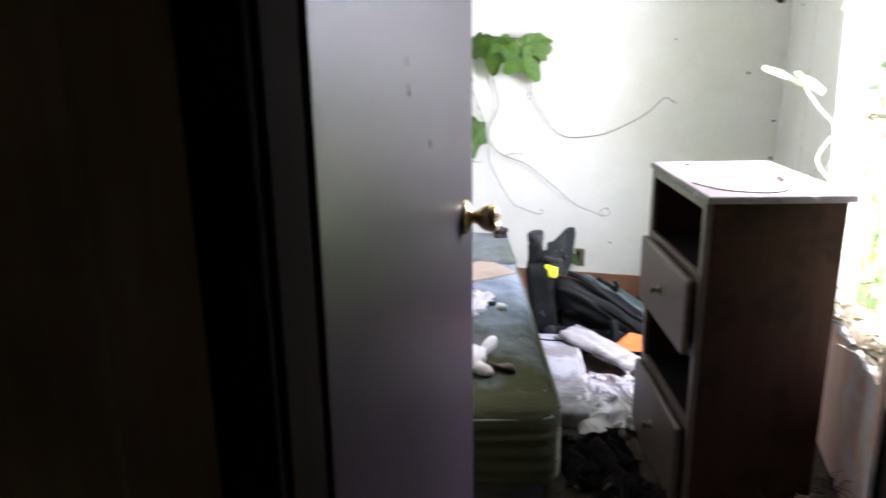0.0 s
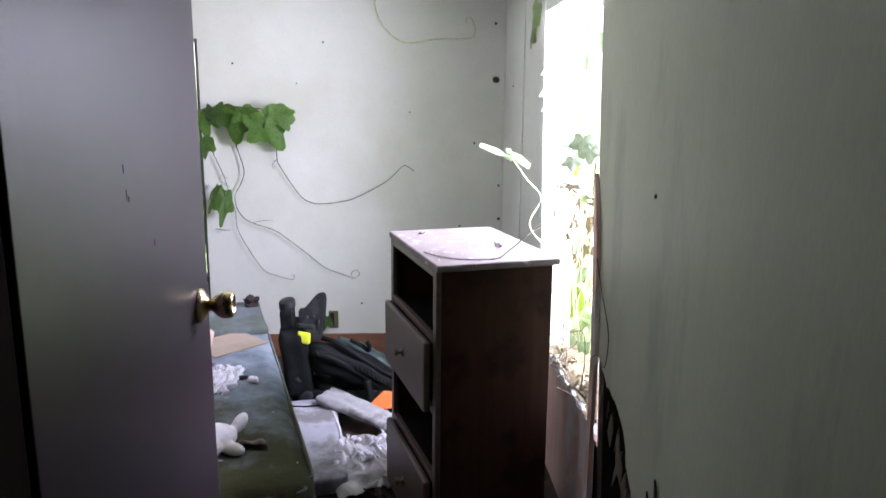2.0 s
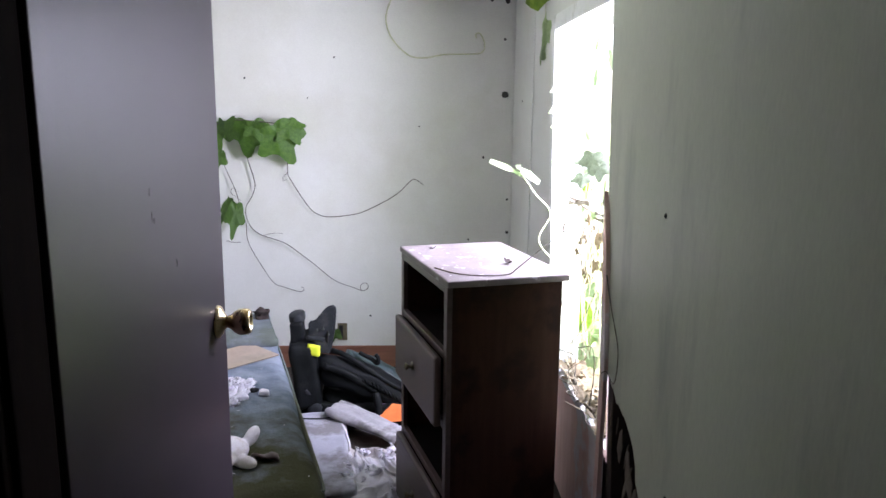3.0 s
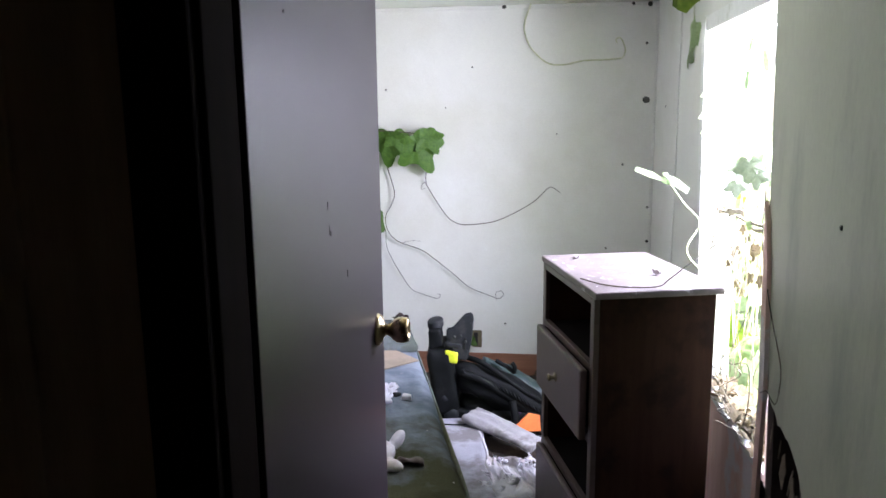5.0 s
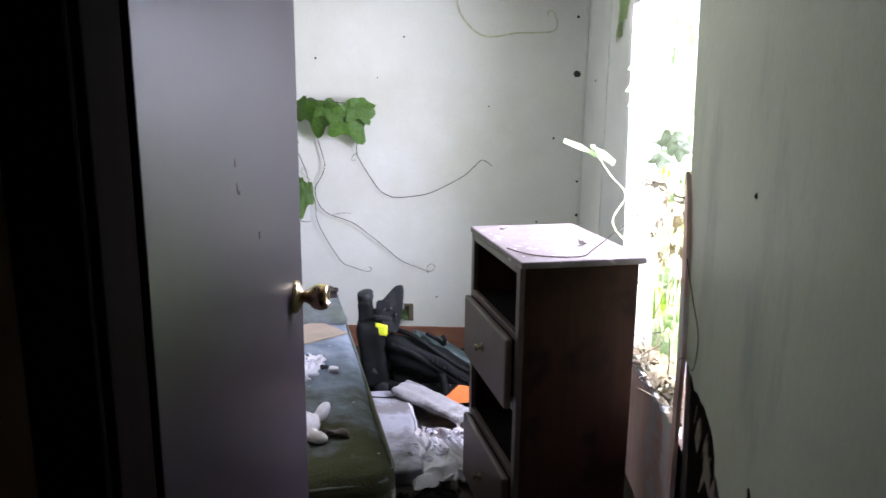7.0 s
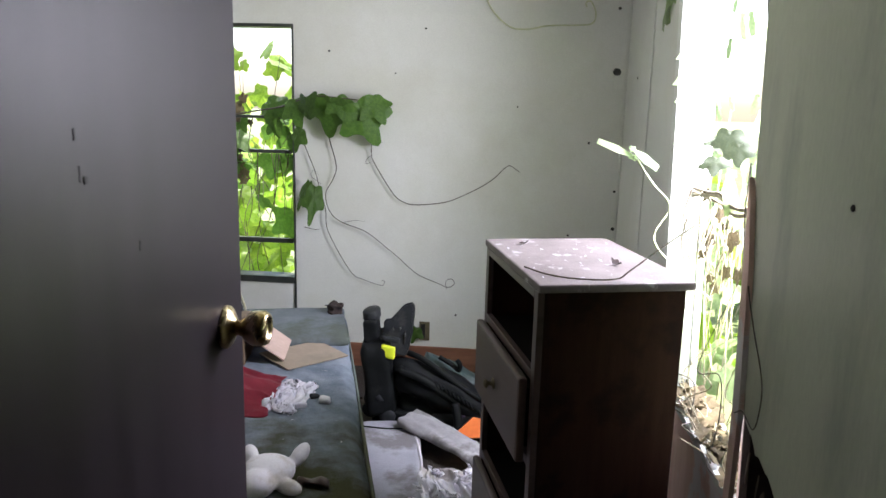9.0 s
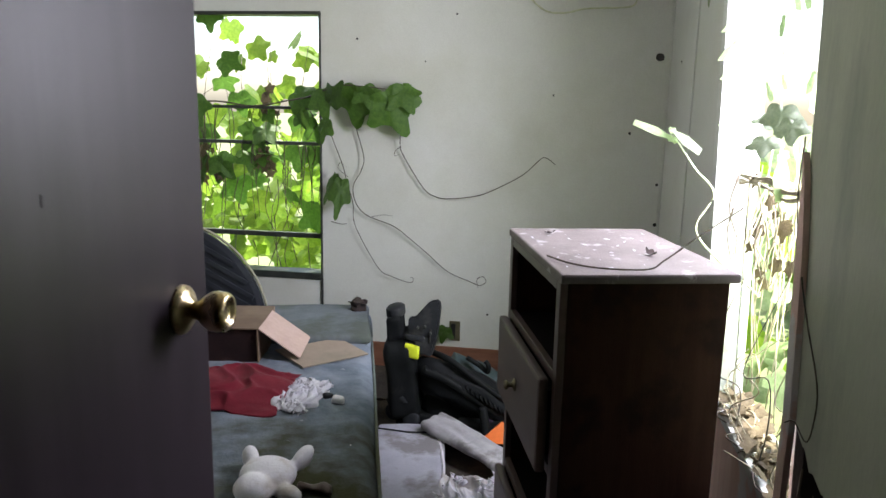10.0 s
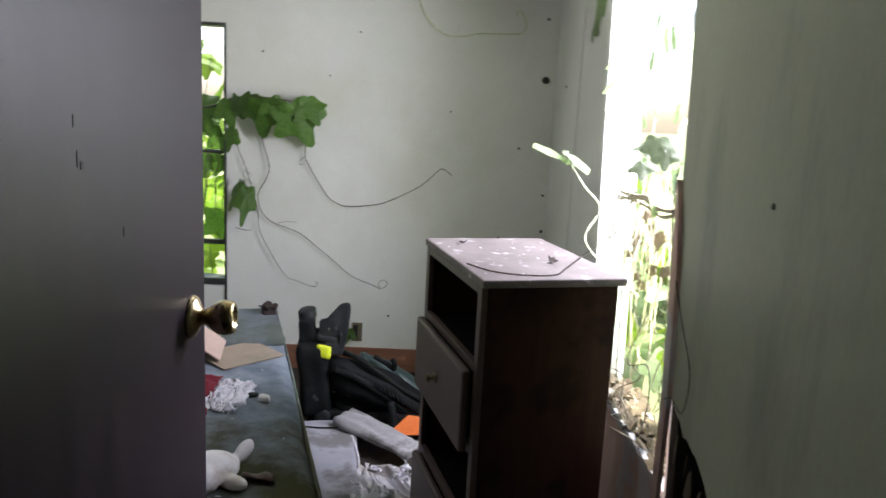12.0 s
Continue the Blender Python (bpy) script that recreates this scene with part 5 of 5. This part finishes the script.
sv = curtain("outside_side_vine", "sunlit vine hanging outside the side window", 105, 31, side_zone, (0.07, 0.14), (-1, -0.6, 0.3), SIDE)
for k in range(26):
    y = rng.uniform(1.45, 3.0)
    x = RIGHT + rng.uniform(0.12, 0.30)
    z = rng.choice((1.85, 1.2, 1.1))
    stem(sv, [(x, y, z), (x + rng.uniform(-0.04, 0.04), y + rng.uniform(-0.08, 0.08), z * 0.7 + 0.15), (x + rng.uniform(-0.05, 0.05), y + rng.uniform(-0.12, 0.12), z * 0.4 + 0.3), (x, y + rng.uniform(-0.1, 0.1), 0.4)], 0.004, 0.0025, M_STRAW)
# pale leaves that curl in round the far jamb
for b0, t0 in (((0.62, 1.72, 1.20), (0.60, 1.65, 1.08)), ((0.64, 1.70, 1.12), (0.62, 1.62, 1.05)), ((0.56, 2.06, 1.57), (0.505, 2.03, 1.52)), ((0.56, 2.05, 1.50), (0.50, 2.02, 1.44)),
               ((0.56, 2.04, 1.43), (0.51, 2.02, 1.385)), ((0.555, 2.03, 1.27), (0.515, 2.01, 1.255)), ((0.62, 1.50, 1.62), (0.60, 1.46, 1.52)), ((0.62, 1.44, 1.35), (0.60, 1.40, 1.26))):
    leaf(sv, PALE[0], b0, t0, (-1, -0.7, 0.2), 1.1)
# leaves in the middle of the opening, their shade held in a darker leaf colour
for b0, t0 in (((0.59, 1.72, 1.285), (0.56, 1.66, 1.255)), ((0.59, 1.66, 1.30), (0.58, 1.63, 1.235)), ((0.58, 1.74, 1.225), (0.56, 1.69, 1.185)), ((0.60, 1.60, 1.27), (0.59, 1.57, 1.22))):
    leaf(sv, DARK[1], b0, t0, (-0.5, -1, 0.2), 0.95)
for k in range(16):
    p = Vector((RIGHT + rng.uniform(0.10, 0.30), rng.uniform(1.5, 2.7), rng.uniform(1.28, 1.80)))
    leaf(sv, PALE[k % 2], p, p + Vector((rng.uniform(-0.03, 0.03), rng.uniform(-0.05, 0.05), -rng.uniform(0.05, 0.10))), (-1, -0.7, rng.uniform(-0.3, 0.5)), 1.0)
leaf(sv, PALE[1], (0.60, 1.42, 1.28), (0.58, 1.36, 1.19), (-0.6, -1, 0.2), 1.0)

# dry strands and tendrils caught in the side window
rng = random.Random(77)
dr_ = thing("dry_strands", "fringe of dry dead vine strands hanging in the side window", "vine")
for k in range(56):
    x, y, z = RIGHT + rng.uniform(0.03, 0.14), rng.uniform(1.36, 2.05), rng.uniform(0.98, 1.12)
    ln = rng.uniform(0.08, 0.24)
    stem(dr_, [(x, y, z), (x + rng.uniform(-0.02, 0.02), y + rng.uniform(-0.03, 0.03), z - ln * 0.5), (x + rng.uniform(-0.02, 0.02), y + rng.uniform(-0.04, 0.04), z - ln)], 0.0042, 0.0018, M_STRAW if k % 4 else M_TORN)
for k in range(12):           # dry tangle down the near edge
    x, y, z = RIGHT + rng.uniform(0.03, 0.10), rng.uniform(1.33, 1.44), rng.uniform(1.2, 1.75)
    stem(dr_, [(x, y, z), (x + rng.uniform(-0.02, 0.02), y + rng.uniform(-0.03, 0.04), z - 0.12), (x + rng.uniform(-0.02, 0.02), y + rng.uniform(-0.03, 0.03), z - 0.25), (x, y + rng.uniform(-0.05, 0.02), z - 0.42)], 0.0035, 0.002, M_STRAW if k % 3 else M_STEM)
for k in range(9):
    x, y, z = RIGHT + rng.uniform(0.02, 0.12), rng.uniform(1.30, 1.75), WZ0 + 0.01
    pts = [(x, y, z)]
    for i in range(4):
        pts.append((x + rng.uniform(-0.05, 0.04), y + rng.uniform(-0.10, 0.14), z + (i + 1) * rng.uniform(0.06, 0.17)))
    stem(dr_, pts, 0.003, 0.0015, M_STEM if k % 3 == 0 else M_STRAW)
for k in range(30):           # straw lying over the sill
    y, z = rng.uniform(1.24, 1.95), WZ0 + 0.014
    x = RIGHT + rng.uniform(0.0, 0.09)
    stem(dr_, [(x, y, z), (x + rng.uniform(-0.03, 0.03), y + 0.05, z + rng.uniform(0.0, 0.03)), (x + rng.uniform(-0.05, 0.05), y + rng.uniform(0.08, 0.16), z + 0.002)], 0.003, 0.002, M_STRAW if k % 3 else M_STEM)
for k in range(5):            # the bundle that the fringe hangs from
    o = [rng.uniform(-0.02, 0.02) for _ in range(4)]
    stem(dr_, [(RIGHT + 0.05, 1.32, 1.14 + o[0]), (RIGHT + 0.06, 1.6, 1.10 + o[1]), (RIGHT + 0.08, 1.85, 1.10 + o[2]), (RIGHT + 0.06, 2.10, 1.09 + o[3])], 0.007, 0.005, M_STRAW)
for k in range(12):
    y, z = rng.uniform(1.38, 2.0), rng.uniform(0.84, 1.12)
    leaf(dr_, DEAD[k % 2], (RIGHT + 0.08, y, z), (RIGHT + 0.07, y + rng.uniform(-0.03, 0.03), z - rng.uniform(0.02, 0.045)), (-0.8, -1, rng.uniform(-0.3, 0.3)), 0.6)

hedge("far_foliage", "sunlit leafy undergrowth behind the house", 420, lambda r: (r.uniform(-6, 1.0), BACK + r.uniform(1.6, 4.5), -0.7 + 1.8 * r.random() ** 0.9), 51, (0.14, 0.28), OUT)
hedge("side_foliage", "sunlit leafy undergrowth beside the house", 2600, lambda r: (r.uniform(2.2, 6.0), r.uniform(2.5, 13.0), -0.7 + 1.3 * r.random()), 52, (0.14, 0.28), SIDE[:3])
